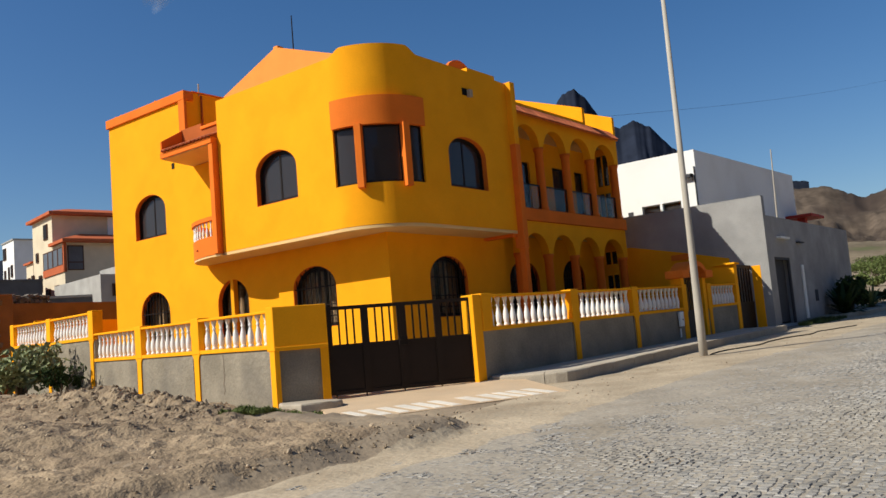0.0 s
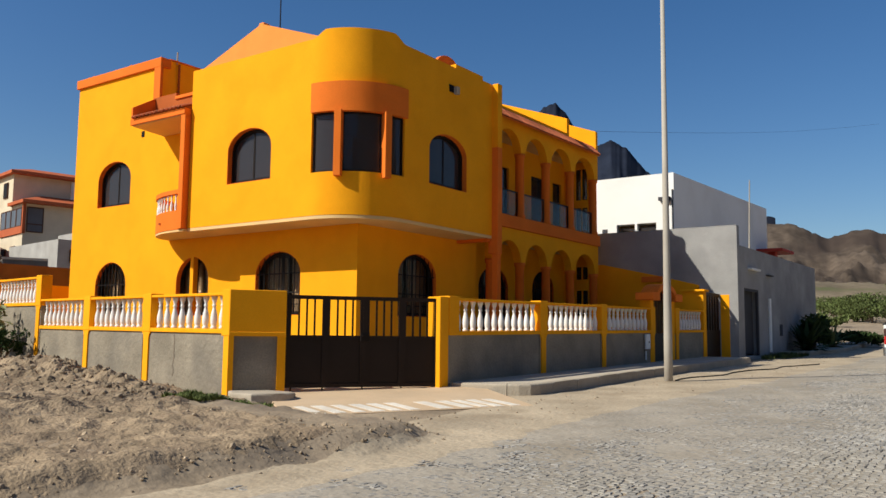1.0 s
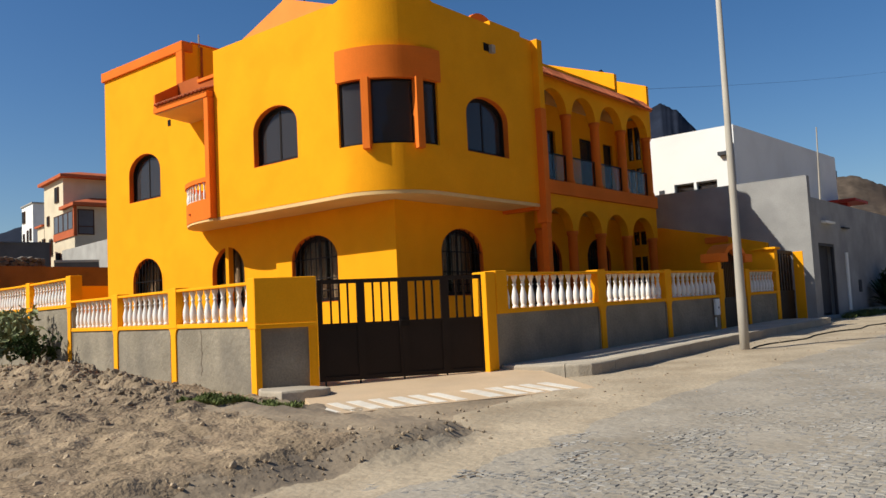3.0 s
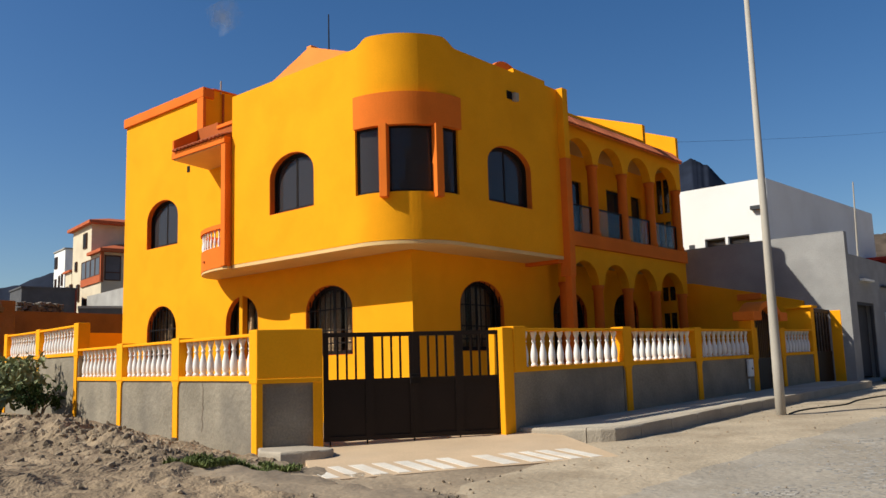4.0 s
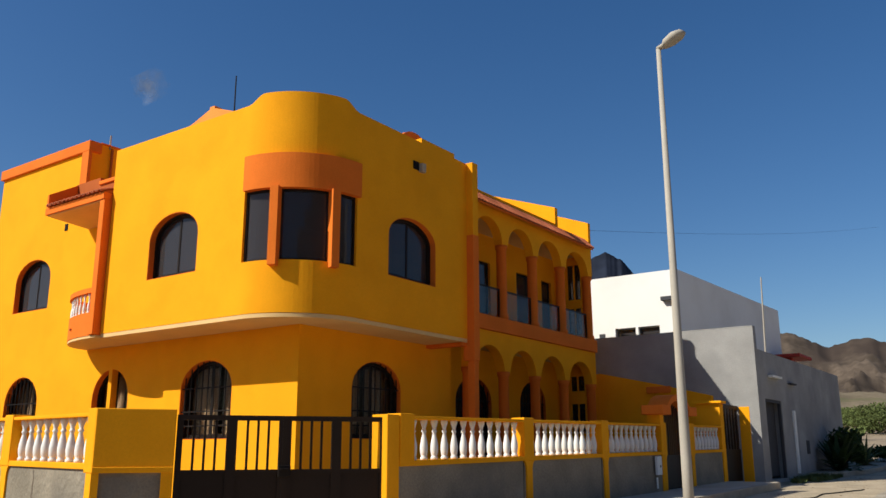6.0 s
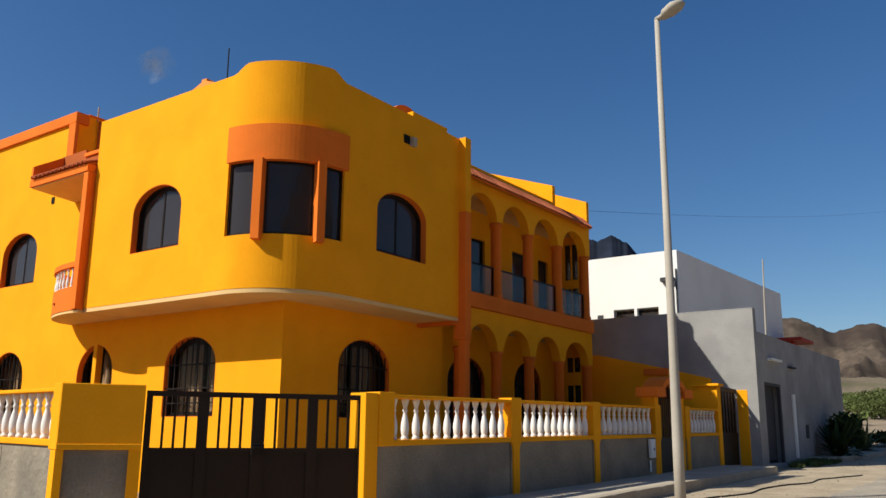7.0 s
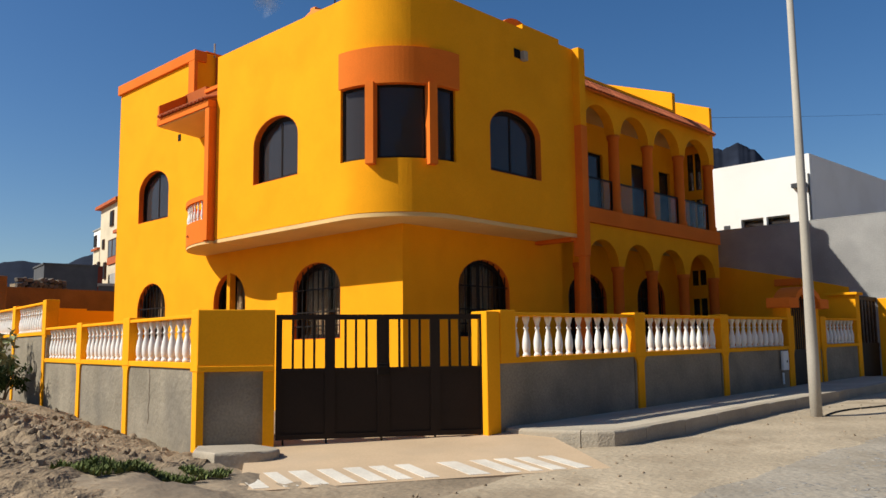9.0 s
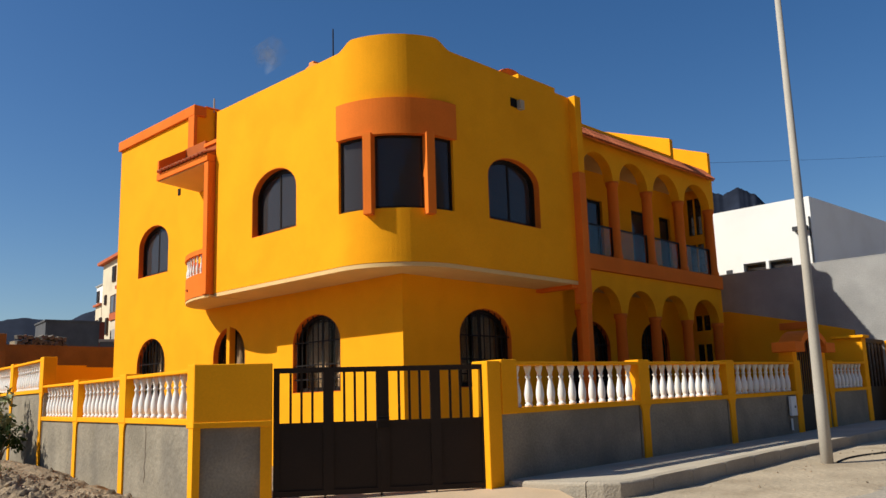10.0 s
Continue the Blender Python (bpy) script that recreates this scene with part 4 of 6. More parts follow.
KY = -4.93
M_PAVE = material("pavement_screed", (0.46, 0.395, 0.30), 0.95, var=0.12, scale=1.2, bump=0.4, bump_scale=30, stain=(0.42, 0.35, 0.26), stain_amount=0.7, stain_scale=0.9)
pv = thing("pavement", "narrow dusty concrete pavement along the front wall", "pavement", kind="structure")
nose = [(-1.75 + 0.55 * (1 - math.cos(radians(a))), -3.72 - 1.36 * math.sin(radians(a))) for a in range(0, 91, 10)]
xs = [-1.1 + 0.4 * i for i in range(32)]
outl = nose[:-1] + [(x, KY - 0.15 * smooth01(3.5, -0.5, x) + 0.012 * noise.noise((x * 0.7, 0, 0))) for x in xs]
inl = [(max(p[0], -1.74), -3.60) for p in outl]
strip_solid([(x, y + 0.15) if y < -4.0 else (x + 0.06, y) for x, y in outl], inl, lambda x: pave_z(x) - 0.004, -0.5, M_PAVE, "paving", pv, 0)
kb = thing("kerb", "worn rounded concrete kerb", "kerb", kind="structure")
# kerb stones of one metre, with narrow joints
lens = [0.0]
for p, q in zip(outl, outl[1:]):
    lens.append(lens[-1] + math.dist(p, q))


def along(s):
    for i in range(len(lens) - 1):
        if lens[i + 1] >= s:
            k = (s - lens[i]) / (lens[i + 1] - lens[i])
            d = Vector((outl[i + 1][0] - outl[i][0], outl[i + 1][1] - outl[i][1])).normalized()
            return (outl[i][0] + k * (outl[i + 1][0] - outl[i][0]), outl[i][1] + k * (outl[i + 1][1] - outl[i][1])), d
    return outl[-1], Vector((1, 0))


s = 0.0
while s < lens[-1] - 0.3:
    e = min(s + 0.98, lens[-1])
    ss = [s + 0.006 + (e - s - 0.012) * k / 5 for k in range(6)]
    po, pi = [], []
    for q in ss:
        p, d = along(q)
        po.append(p), pi.append((p[0] - d.y * 0.16, p[1] + d.x * 0.16))
    dz = 0.008 * noise.noise((s * 3.3, 1.0, 0))
    strip_solid(po, pi, lambda x, dz=dz: pave_z(x) + dz, -0.5, M_CONCRETE, "kerb_stone", kb, 0.035)
    s = e
M_DRIVE = material("peach_drive_screed", (0.53, 0.385, 0.245), 0.9, var=0.08, bump=0.2, stain=(0.50, 0.38, 0.26), stain_amount=0.5, stain_scale=1.2)
M_STRIPE = material("worn_white_tile", (0.68, 0.62, 0.52), 0.9, var=0.12, bump=0.2, stain=(0.55, 0.46, 0.36), stain_amount=0.7, stain_scale=2.0)
dv = thing("driveway", "peach paved drive with a worn white striped border", "driveway", kind="structure")


def drive_z(v):
    return -0.055 - 0.072 * v


def drive_quad(u0, u1, v0, v1, mat, name, dz=0.0, skew=0.0, th=0.06):
    bm = bmesh.new()
    top = []
    for u, v in ((u0, v0), (u1, v0), (u1 + skew, v1), (u0 + skew, v1)):
        p = MG @ Vector((u, -v, 0))
        top.append(Vector((p.x, p.y, drive_z(v) + 0.022 * (u - 1.0) + dz)))
    a = [bm.verts.new(p) for p in top]
    b = [bm.verts.new(p - Vector((0, 0, th))) for p in top]
    bm.faces.new(a), bm.faces.new(b[::-1])
    for i in range(4):
        j = (i + 1) % 4
        bm.faces.new((b[i], b[j], a[j], a[i]))
    return part(name, bm, mat, dv)


drive_quad(0.55, 4.1, -0.9, 2.14, M_DRIVE, "screed", -0.021, th=0.3)
for i, (u, w) in enumerate(((0.60, .15), (0.88, .13), (1.12, .17), (1.40, .15), (1.66, .17), (1.92, .15), (2.18, .15), (2.62, .2), (2.96, .17), (3.22, .13), (3.44, .15), (3.70, .15))):
    drive_quad(u - 0.12, u + w - 0.12, 1.40, 2.06, M_STRIPE, "stripe", -0.017, skew=0.2)
# concrete nib before the corner wall
nb2 = thing("kerb_nib", "rounded concrete kerb nib before the corner wall", "kerb", kind="structure")
pl = []
for u, v in [(0.0, 0.02), (0.62, 0.02)] + [(0.62 + 0.30 * math.cos(radians(a)), 0.62 + 0.22 * math.sin(radians(a))) for a in range(-40, 91, 13)] + [(0.25, 0.84), (0.0, 0.5)]:
    p = MG @ Vector((u, -v, 0))
    pl.append((p.x, p.y))
bm = prism(pl, -0.6, 0.0)
bmesh.ops.bevel(bm, geom=[e for e in bm.edges if all(abs(v.co.z) < 1e-5 for v in e.verts)], offset=0.03, segments=3, affect="EDGES", profile=0.5)
for v in bm.verts:
    v.co.z += -0.035 if v.co.z > -0.2 else 0
part("slab", bm, M_CONCRETE, nb2)
# far kerb before the grey house
kb2 = thing("kerb", "low whitish kerb before the grey house", "kerb", kind="structure")
far = [(17.5, -5.15), (19.0, -5.45), (21.5, -5.6), (26, -5.4), (33, -5.0), (40, -4.6)]
for (p, q) in zip(far, far[1:]):
    d = (Vector(q) - Vector(p)).normalized()
    strip_solid([p, q], [(p[0] - d.y * 0.18, p[1] + d.x * 0.18), (q[0] - d.y * 0.18, q[1] + d.x * 0.18)], lambda x: road_z(x) + 0.16, -0.5, M_CONCRETE, "kerb_stone", kb2, 0.02)
strip_solid([(x, y + 0.16) for x, y in far], [(x, -4.19) for x, y in far], lambda x: road_z(x) + 0.13, -0.5, M_PAVE, "paving", kb2, 0)

# ---- neighbours' openings and roof things ----
d = new("door")
d.parent = nb
tagged(d, "recessed dark grey door")
M_DGREY = material("dark_grey_paint", (0.06, 0.06, 0.065), 0.7)
part("leaf", boxes(((13.5, -3.98, 0.35), (15.05, -3.93, 2.40))), M_DGREY, d)
part("door_frame", panel(rect(13.45, 15.1, 0.3, 2.42), [rect(13.53, 15.02, 0.3, 2.34)], 0.08, at(MY, y=-4.16)), M_DGREY, d)
part("white_pipe", boxes(((16.2, -4.235, 0.4), (16.4, -4.185, 2.2))), M_WHITE, nb, "white painted strip on the wall")
part("wall_light", boxes(((13.9, -4.32, 3.02), (14.9, -4.19, 3.08))), M_WHITE, nb, "white wall lamp")
part("wall_light", boxes(((16.0, -4.30, 2.95), (16.6, -4.19, 2.99))), M_DGREY, nb)
part("meter_panel", boxes(((17.6, -4.20, 0.95), (17.95, -4.186, 1.35))), M_DGREY, nb)
part("coping", boxes(((12.80, -4.18, 4.304), (13.05, 8.0, 4.33))), M_GREYWALL, nb)
w = new("strip_window")
w.parent = wh
tagged(w, "wide strip window with pale frames")
Mw = at(MX, x=14.876 + 0.12)
part("window_frame", panel(rect(-0.80, 0.69, 4.45, 4.88), [rect(-0.76, -0.08, 4.49, 4.84), rect(-0.03, 0.65, 4.49, 4.84)], 0.05, Mw), M_GALV, w)
for a, b in ((-0.76, -0.08), (-0.03, 0.65)):
    p = part("pane", panel(rect(a, b, 4.49, 4.84), [], 0.006, Mw @ pose(0, 0, 0.02)), M_GLASS, w)
    p.visible_shadow = False
part("mullion", boxes(((14.86, -0.10, 4.45), (14.99, -0.01, 4.88))), M_WHITEHOUSE, w)
part("roof_light", boxes(((14.70, -0.95, 5.62), (14.87, -1.35, 5.74)), ((14.70, -1.35, 5.50), (14.76, -1.30, 5.74))), M_DGREY, wh, "small dark wall lamp")
part("drain_pipe", boxes(((14.83, -1.43, 4.4), (14.872, -1.39, 6.0))), M_DGREY, wh)
part("small_opening", boxes(((14.862, 1.05, 4.45), (14.873, 1.25, 4.75))), M_DGREY, wh)
part("strip_window", boxes(((0, -0.012, 4.35), (3.0, -0.003, 4.65)), M=pose(18.0, -1.587, 0, rz=-2.46)), M_DGREY, wh)
M_RED = material("red_sheet_metal", (0.40, 0.045, 0.03), 0.6, var=0.1)
sh = thing("roof_shelter", "small red roof shelter on a post", "shelter")
part("roof", boxes(((23.6, -2.9, 4.55), (25.6, -1.7, 4.67)), bevel=0.02), M_RED, sh)
part("post", boxes(((24.0, -2.5, 3.45), (24.35, -2.2, 4.55))), M_RED, sh)
mast = thing("roof_mast", "thin pale metal mast on the grey roof", "mast")
part("pole", tube((17.6, -3.2, 3.45), (17.55, -3.3, 6.55), 0.03, 0.02), M_GALV, mast)

# ---- pickup truck on the road ----
M_TRUCK = material("white_car_paint", (0.78, 0.77, 0.71), 0.35, var=0.04, bump=0.0, stain=(0.62, 0.58, 0.5), stain_amount=0.35, stain_scale=2.5, spec=0.5)
M_CHROME = material("worn_chrome", (0.55, 0.55, 0.56), 0.22, metal=0.9, var=0.1, bump=0.03)
M_LAMPRED = material("red_lamp_lens", (0.45, 0.015, 0.012), 0.25, var=0.05, bump=0.0, spec=0.6)
M_LAMPDARK = material("smoked_lamp_lens", (0.06, 0.022, 0.018), 0.3, var=0.05, bump=0.0, spec=0.6)
M_BOARD = material("weathered_board", (0.36, 0.30, 0.23), 0.9, var=0.2, bump=0.4)
M_PLATE = material("black_plate", (0.01, 0.01, 0.012), 0.4, bump=0.0)


def pickup(m):
    t = thing("pickup_truck", "white pickup truck with roof bars and chrome rear bumper", "truck", m=m)
    W = 0.82
    # body side with a wheel arch: profile in (x, z)
    def side_profile():
        pts = [(0.0, 0.50)]
        pts += [(0.92 + 0.40 * math.cos(radians(a)), 0.44 + 0.40 * math.sin(radians(a))) for a in range(172, 7, -15)]
        pts += [(3.45, 0.46)]
        pts += [(3.90 + 0.40 * math.cos(radians(a)), 0.44 + 0.40 * math.sin(radians(a))) for a in range(172, 7, -15)]
        pts += [(4.75, 0.50), (4.80, 0.80), (4.70, 0.98), (3.55, 1.10), (0.02, 1.10)]
        return pts
    for sgn in (-1, 1):
        part("side_panel", panel(side_profile(), [], 0.07, Matrix(((1, 0, 0, 0), (0, 0, -sgn, sgn * W), (0, 1, 0, 0), (0, 0, 0, 1)))), M_TRUCK, t)
    part("bed_floor", boxes(((0.05, -W + 0.07, 0.62), (2.0, W - 0.07, 0.68))), M_TRUCK, t)
    part("bonnet", boxes(((3.5, -W + 0.07, 0.95), (4.72, W - 0.07, 1.05)), bevel=0.03), M_TRUCK, t)
    part("underbody", boxes(((0.3, -0.5, 0.30), (4.6, 0.5, 0.60))), M_BLACK, t)
    # tailgate with a pressed panel
    tg = part("tailgate", boxes(((-0.035, -0.66, 0.585), (0.02, 0.66, 1.085)), bevel=0.012), M_TRUCK, t)
    bm = panel(rect(-0.60, 0.60, 0.63, 1.03), [rect(-0.575, 0.575, 0.65, 1.0)], 0.012, Matrix(((0, 0, -1, -0.035), (1, 0, 0, 0), (0, 1, 0, 0), (0, 0, 0, 1))))
    part("pressed_rim", bm, M_TRUCK, tg)
    # Black strip laid on the tailgate as the shade line of a pressing.
    part("crease", boxes(((-0.046, -0.57, 0.955), (-0.036, 0.57, 0.968))), M_BLACK, tg)
    for i in range(6):
        part("embossed_mark", boxes(((-0.042, -0.42 + i * 0.15, 0.76), (-0.034, -0.34 + i * 0.15, 0.87)), bevel=0.004), M_TRUCK, tg)
    for sgn in (-1, 1):
        part("corner_post", boxes(((-0.03, min(sgn * 0.665, sgn * W), 0.54), (0.12, max(sgn * 0.665, sgn * W), 1.10)), bevel=0.025), M_TRUCK, t)
        tl = part("tail_light", boxes(((-0.05, min(sgn * 0.69, sgn * 0.815), 0.66), (-0.02, max(sgn * 0.69, sgn * 0.815), 0.84)), bevel=0.012), M_LAMPRED, t, "red tail lamp lens")
        part("upper_lens", boxes(((-0.05, min(sgn * 0.69, sgn * 0.815), 0.845), (-0.02, max(sgn * 0.69, sgn * 0.815), 1.02)), bevel=0.012), M_LAMPDARK, tl, "smoked lamp lens")
        part("tailgate_hook", boxes(((-0.06, sgn * 0.45 - 0.02, 1.04), (-0.03, sgn * 0.45 + 0.02, 1.14)), bevel=0.006), M_TRUCK, t)
    # chrome step bumper
    bm = sweep([(y, 0.0) for y in (-0.83, -0.80, -0.5, -0.36, 0.36, 0.5, 0.80, 0.83)], [(0.0, 0.0), (0.0, 1.0), (1.0, 1.0), (1.0, 0.0)])
    for v in bm.verts:
        y, o, k = v.co.x, -v.co.y, v.co.z
        low = 0.0 if abs(y) > 0.45 else -0.06
        z = 0.40 + low * 0.5 + k * ((0.20 if abs(y) > 0.45 else 0.11))
        v.co = Vector((-0.20 + 0.14 * o + (0.05 if abs(y) > 0.81 else 0), y, z))
    bmesh.ops.bevel(bm, geom=bm.edges[:], offset=0.012, segments=2, affect="EDGES", profile=0.5)
    part("bumper", bm, M_CHROME, t, "worn chrome step bumper", smooth=False)
    pl = part("number_plate", boxes(((-0.115, -0.24, 0.47), (-0.10, 0.24, 0.57)), bevel=0.004), M_PLATE, t, "black plate with pale bars")
    for i in range(7):
        part("bar", boxes(((-0.12, -0.20 + i * 0.058, 0.495), (-0.114, -0.17 + i * 0.058, 0.545))), M_WHITE, pl)
    # cab
    prof = [(1.98, 1.05), (2.12, 1.58), (2.25, 1.69), (3.0, 1.70), (3.62, 1.05)]
    inn = 0.10
    for sgn in (-1, 1):
        bm = bmesh.new()
        o = [bm.verts.new((x, sgn * (W - 0.02 - (z - 1.05) * 0.22), z)) for x, z in prof]
        i_ = [bm.verts.new((x, sgn * (W - 0.07 - (z - 1.05) * 0.22), z)) for x, z in prof]
        bm.faces.new(o), bm.faces.new(i_[::-1])
        for k in range(5):
            bm.faces.new((o[k], o[(k + 1) % 5], i_[(k + 1) % 5], i_[k]))
        part("cab_side", bm, M_TRUCK, t)
    part("cab_back", boxes(((1.98, -W + 0.03, 0.66), (2.03, W - 0.03, 1.14))), M_TRUCK, t)
    bm = panel([(-0.79, 1.05), (0.79, 1.05), (0.70, 1.52), (0.62, 1.62), (-0.62, 1.62), (-0.70, 1.52)], [[(-0.70, 1.13), (0.70, 1.13), (0.63, 1.50), (0.58, 1.555), (-0.58, 1.555), (-0.63, 1.50)]], 0.05,
               Matrix(((0, 0.25, 1, 1.72), (1, 0, 0, 0), (0, 1, 0, 0), (0, 0, 0, 1))))
    part("window_surround", bm, M_TRUCK, t)
    g = part("rear_window", panel([(-0.72, 1.11), (0.72, 1.11), (0.64, 1.53), (-0.64, 1.53)], [], 0.008, Matrix(((0, 0.25, 1, 1.745), (1, 0, 0, 0), (0, 1, 0, 0), (0, 0, 0, 1)))), M_GLASS, t)
    g.visible_shadow = False
    part("cab_roof", boxes(((2.1, -0.68, 1.62), (3.1, 0.68, 1.70)), bevel=0.035), M_TRUCK, t)
    part("windscreen", panel([(-0.7, 0.0), (0.7, 0.0), (0.62, 0.85), (-0.62, 0.85)], [], 0.01, Matrix(((0, -0.72, 1, 3.6), (1, 0, 0, 0), (0, 0.72, 0, 1.06), (0, 0, 0, 1)))), M_GLASS, t)
    part("seat", boxes(((2.3, -0.65, 0.7), (2.5, 0.65, 1.35)), bevel=0.05), M_BLACK, t)
    # headboard rack of white tubes
    bm = bmesh.new()
    for y in (-0.36, 0.0, 0.34):
        tube((1.90, y, 1.06), (1.98, y * 0.95, 1.66), 0.022, bm=bm)
    for sgn in (-1, 1):
        tube((1.86, sgn * 0.78, 1.08), (1.98, sgn * 0.66, 1.63), 0.03, bm=bm)
    tube((1.99, -0.66, 1.65), (1.99, 0.66, 1.65), 0.028, bm=bm)
    for sgn in (-1, 1):
        tube((1.99, sgn * 0.62, 1.65), (1.99, sgn * 0.62, 1.74), 0.025, bm=bm)
    part("rack", bm, M_TRUCK, t, "white tubular rack behind the cab", smooth=True)
    part("load_board", boxes(((0.05, -0.80, 1.10), (1.8, 0.78, 1.125)), ((0.3, -0.5, 1.126), (1.5, 0.3, 1.15)), M=pose(0, 0, 0, rx=1.0)), M_BOARD, t, "weathered boards on the load bed")
    part("load_box", boxes(((1.2, -0.30, 1.15), (1.6, 0.12, 1.25)), bevel=0.01), M_BOARD, t)
    part("side_rail", boxes(((0.0, 0.77, 1.10), (1.9, 0.84, 1.13)), bevel=0.008), M_DGREY, t)
    part("side_rail", boxes(((0.0, -0.84, 1.10), (1.9, -0.77, 1.13)), bevel=0.008), M_DGREY, t)
    for sgn in (-1, 1):
        part("mirror", boxes(((3.0, min(sgn * 0.86, sgn * 1.02), 1.12), (3.08, max(sgn * 0.86, sgn * 1.02), 1.32)), bevel=0.02), M_BLACK, t)
    for x in (0.92, 3.90):
        for sgn in (-1, 1):
            wheel = part("wheel", lathe([(0.20, -0.10), (0.31, -0.105), (0.345, -0.08), (0.352, -0.04), (0.352, 0.04), (0.345, 0.08), (0.31, 0.105), (0.20, 0.10)], 24, M=pose(x, sgn * 0.70, 0.352, rx=90)), M_BLACK, t, smooth=True)
            part("rim", lathe([(0.06, -0.06), (0.20, -0.09), (0.205, 0.09), (0.06, 0.06)], 16, M=pose(x, sgn * 0.70, 0.352, rx=90)), M_GALV, wheel)
    part("axle", tube((0.92, -0.6, 0.34), (0.92, 0.6, 0.34), 0.05), M_BLACK, t)
    part("differential", lathe([(0.02, -0.14), (0.12, -0.08), (0.14, 0), (0.12, 0.08), (0.02, 0.14)], 12, M=pose(0.92, 0.1, 0.34, ry=90)), M_BLACK, t, smooth=True)
    part("exhaust", tube((0.1, -0.45, 0.34), (1.6, -0.45, 0.34), 0.03), M_BLACK, t)
    return t


TX = 8.2
pickup(pose(TX, -9.62, road_z(TX + 1.0) - 0.01, ry=-1.26, rz=0.8))


# ---- plants ----
M_LEAF = material("dry_green_leaf", (0.135, 0.155, 0.055), 0.7, var=0.25, island=True, bump=0)
M_PALELEAF = material("grey_green_leaf", (0.20, 0.22, 0.11), 0.7, var=0.3, island=True, bump=0)
M_SCRUBLEAF = material("olive_scrub_leaf", (0.10, 0.125, 0.04), 0.7, var=0.3, island=True, bump=0)
M_LEAFD = material("dark_leaf", (0.035, 0.06, 0.018), 0.6, var=0.25, island=True, bump=0)
M_GRASS = material("weed_leaf", (0.12, 0.145, 0.045), 0.7, var=0.3, island=True, bump=0)
M_BARK = material("grey_bark", (0.16, 0.12, 0.085), 0.95, var=0.2, bump=0.6)


def leaf_cloud(clumps, n, size, rng, droop=0.2, aspect=0.45):
    """n small pointed leaves scattered through a list of (centre, radii)."""
    verts, faces = [], []
    for k in range(n):
        c, r = clumps[rng.randrange(len(clumps))]
        d = Vector((rng.gauss(0, 1), rng.gauss(0, 1), rng.gauss(0, 1))).normalized() * (rng.random() ** 0.45)
        p = Vector((c[0] + d.x * r[0], c[1] + d.y * r[1], c[2] + d.z * r[2]))
        if p.z < 0.02:
            continue
        q = Euler((rng.uniform(-1.2, 1.2), rng.uniform(-1.2, 1.2), rng.uniform(0, 6.28))).to_matrix()
        s = size * rng.uniform(0.6, 1.4)
        b = len(verts)
        for o in ((-s, 0, 0), (0, -s * aspect, 0.1 * s), (s, 0, -droop * s), (0, s * aspect, 0.1 * s)):
            verts.append(p + q @ Vector(o))
        faces.append((b, b + 1, b + 2, b + 3))
    me = bpy.data.meshes.new("crown")
    me.from_pydata(verts, [], faces)
    return me


def shrub(name, label, x, y, z, w, h, n, size, seed, mat, category="shrub", stems=5, group=""):
    rng = random.Random(seed)
    th = thing(name, label, category, group, m=pose(x, y, z))
    clumps = []
    bm = bmesh.new()
    for i in range(stems):
        a, k = rng.uniform(0, 6.28), rng.uniform(0.25, 0.85)
        tip = Vector((w * 0.5 * k * math.cos(a), w * 0.5 * k * math.sin(a), h * rng.uniform(0.45, 0.85)))
        mid = Vector((tip.x * 0.4, tip.y * 0.4, tip.z * 0.55))
        tube((0.05 * math.cos(a), 0.05 * math.sin(a), -0.1), mid, 0.02 * h + 0.01, 0.012 * h + 0.006, 6, bm)
        tube(mid, tip, 0.012 * h + 0.006, 0.004 * h + 0.003, 5, bm)
        s = rng.uniform(0.6, 1.1)
        clumps.append((tip, (w * 0.22 * s, w * 0.22 * s, h * 0.2 * s)))
        clumps.append((tip * 0.75 + Vector((rng.uniform(-.2, .2) * w, rng.uniform(-.2, .2) * w, -0.05 * h)), (w * 0.2 * s, w * 0.2 * s, h * 0.22 * s)))
    part("trunk", bm, M_BARK, th)
    me = leaf_cloud(clumps, n, size, rng)
    me.materials.append(mat)
    ob = new("crown", me)
    ob.parent = th
    return th


def fan_plant(x, y, z, h, n, seed, mat):
    """Long arching blades from one foot."""
    rng = random.Random(seed)
    th = thing("fan_plant", "clump of dark arching blade leaves by the grey wall", "plant", m=pose(x, y, z))
    verts, faces = [], []
    for k in range(n):
        a, tilt, L = rng.uniform(0, 6.28), rng.uniform(0.15, 1.25), h * rng.uniform(0.7, 1.2)
        pts = []
        for i in range(6):
            s = i / 5
            r = L * math.sin(tilt) * s
            zz = L * math.cos(tilt) * s - 0.55 * L * math.sin(tilt) * s * s
            pts.append(Vector((r * math.cos(a), r * math.sin(a), max(zz, 0.02))))
        wd = 0.06 * h
        o = Vector((-math.sin(a), math.cos(a), 0))
        b = len(verts)
        for i, p in enumerate(pts):
            ww = wd * math.sin(math.pi * (0.12 + 0.86 * i / 5))
            verts += [p - o * ww, p + o * ww]
        faces += [(b + 2 * i, b + 2 * i + 1, b + 2 * i + 3, b + 2 * i + 2) for i in range(5)]
    me = bpy.data.meshes.new("leaves")
    me.from_pydata(verts, [], faces)
    me.materials.append(mat)
    ob = new("leaves", me)
    ob.parent = th
    part("stem", tube((0, 0, -0.1), (0, 0, 0.35 * h), 0.09, 0.06), M_BARK, th)
    return th


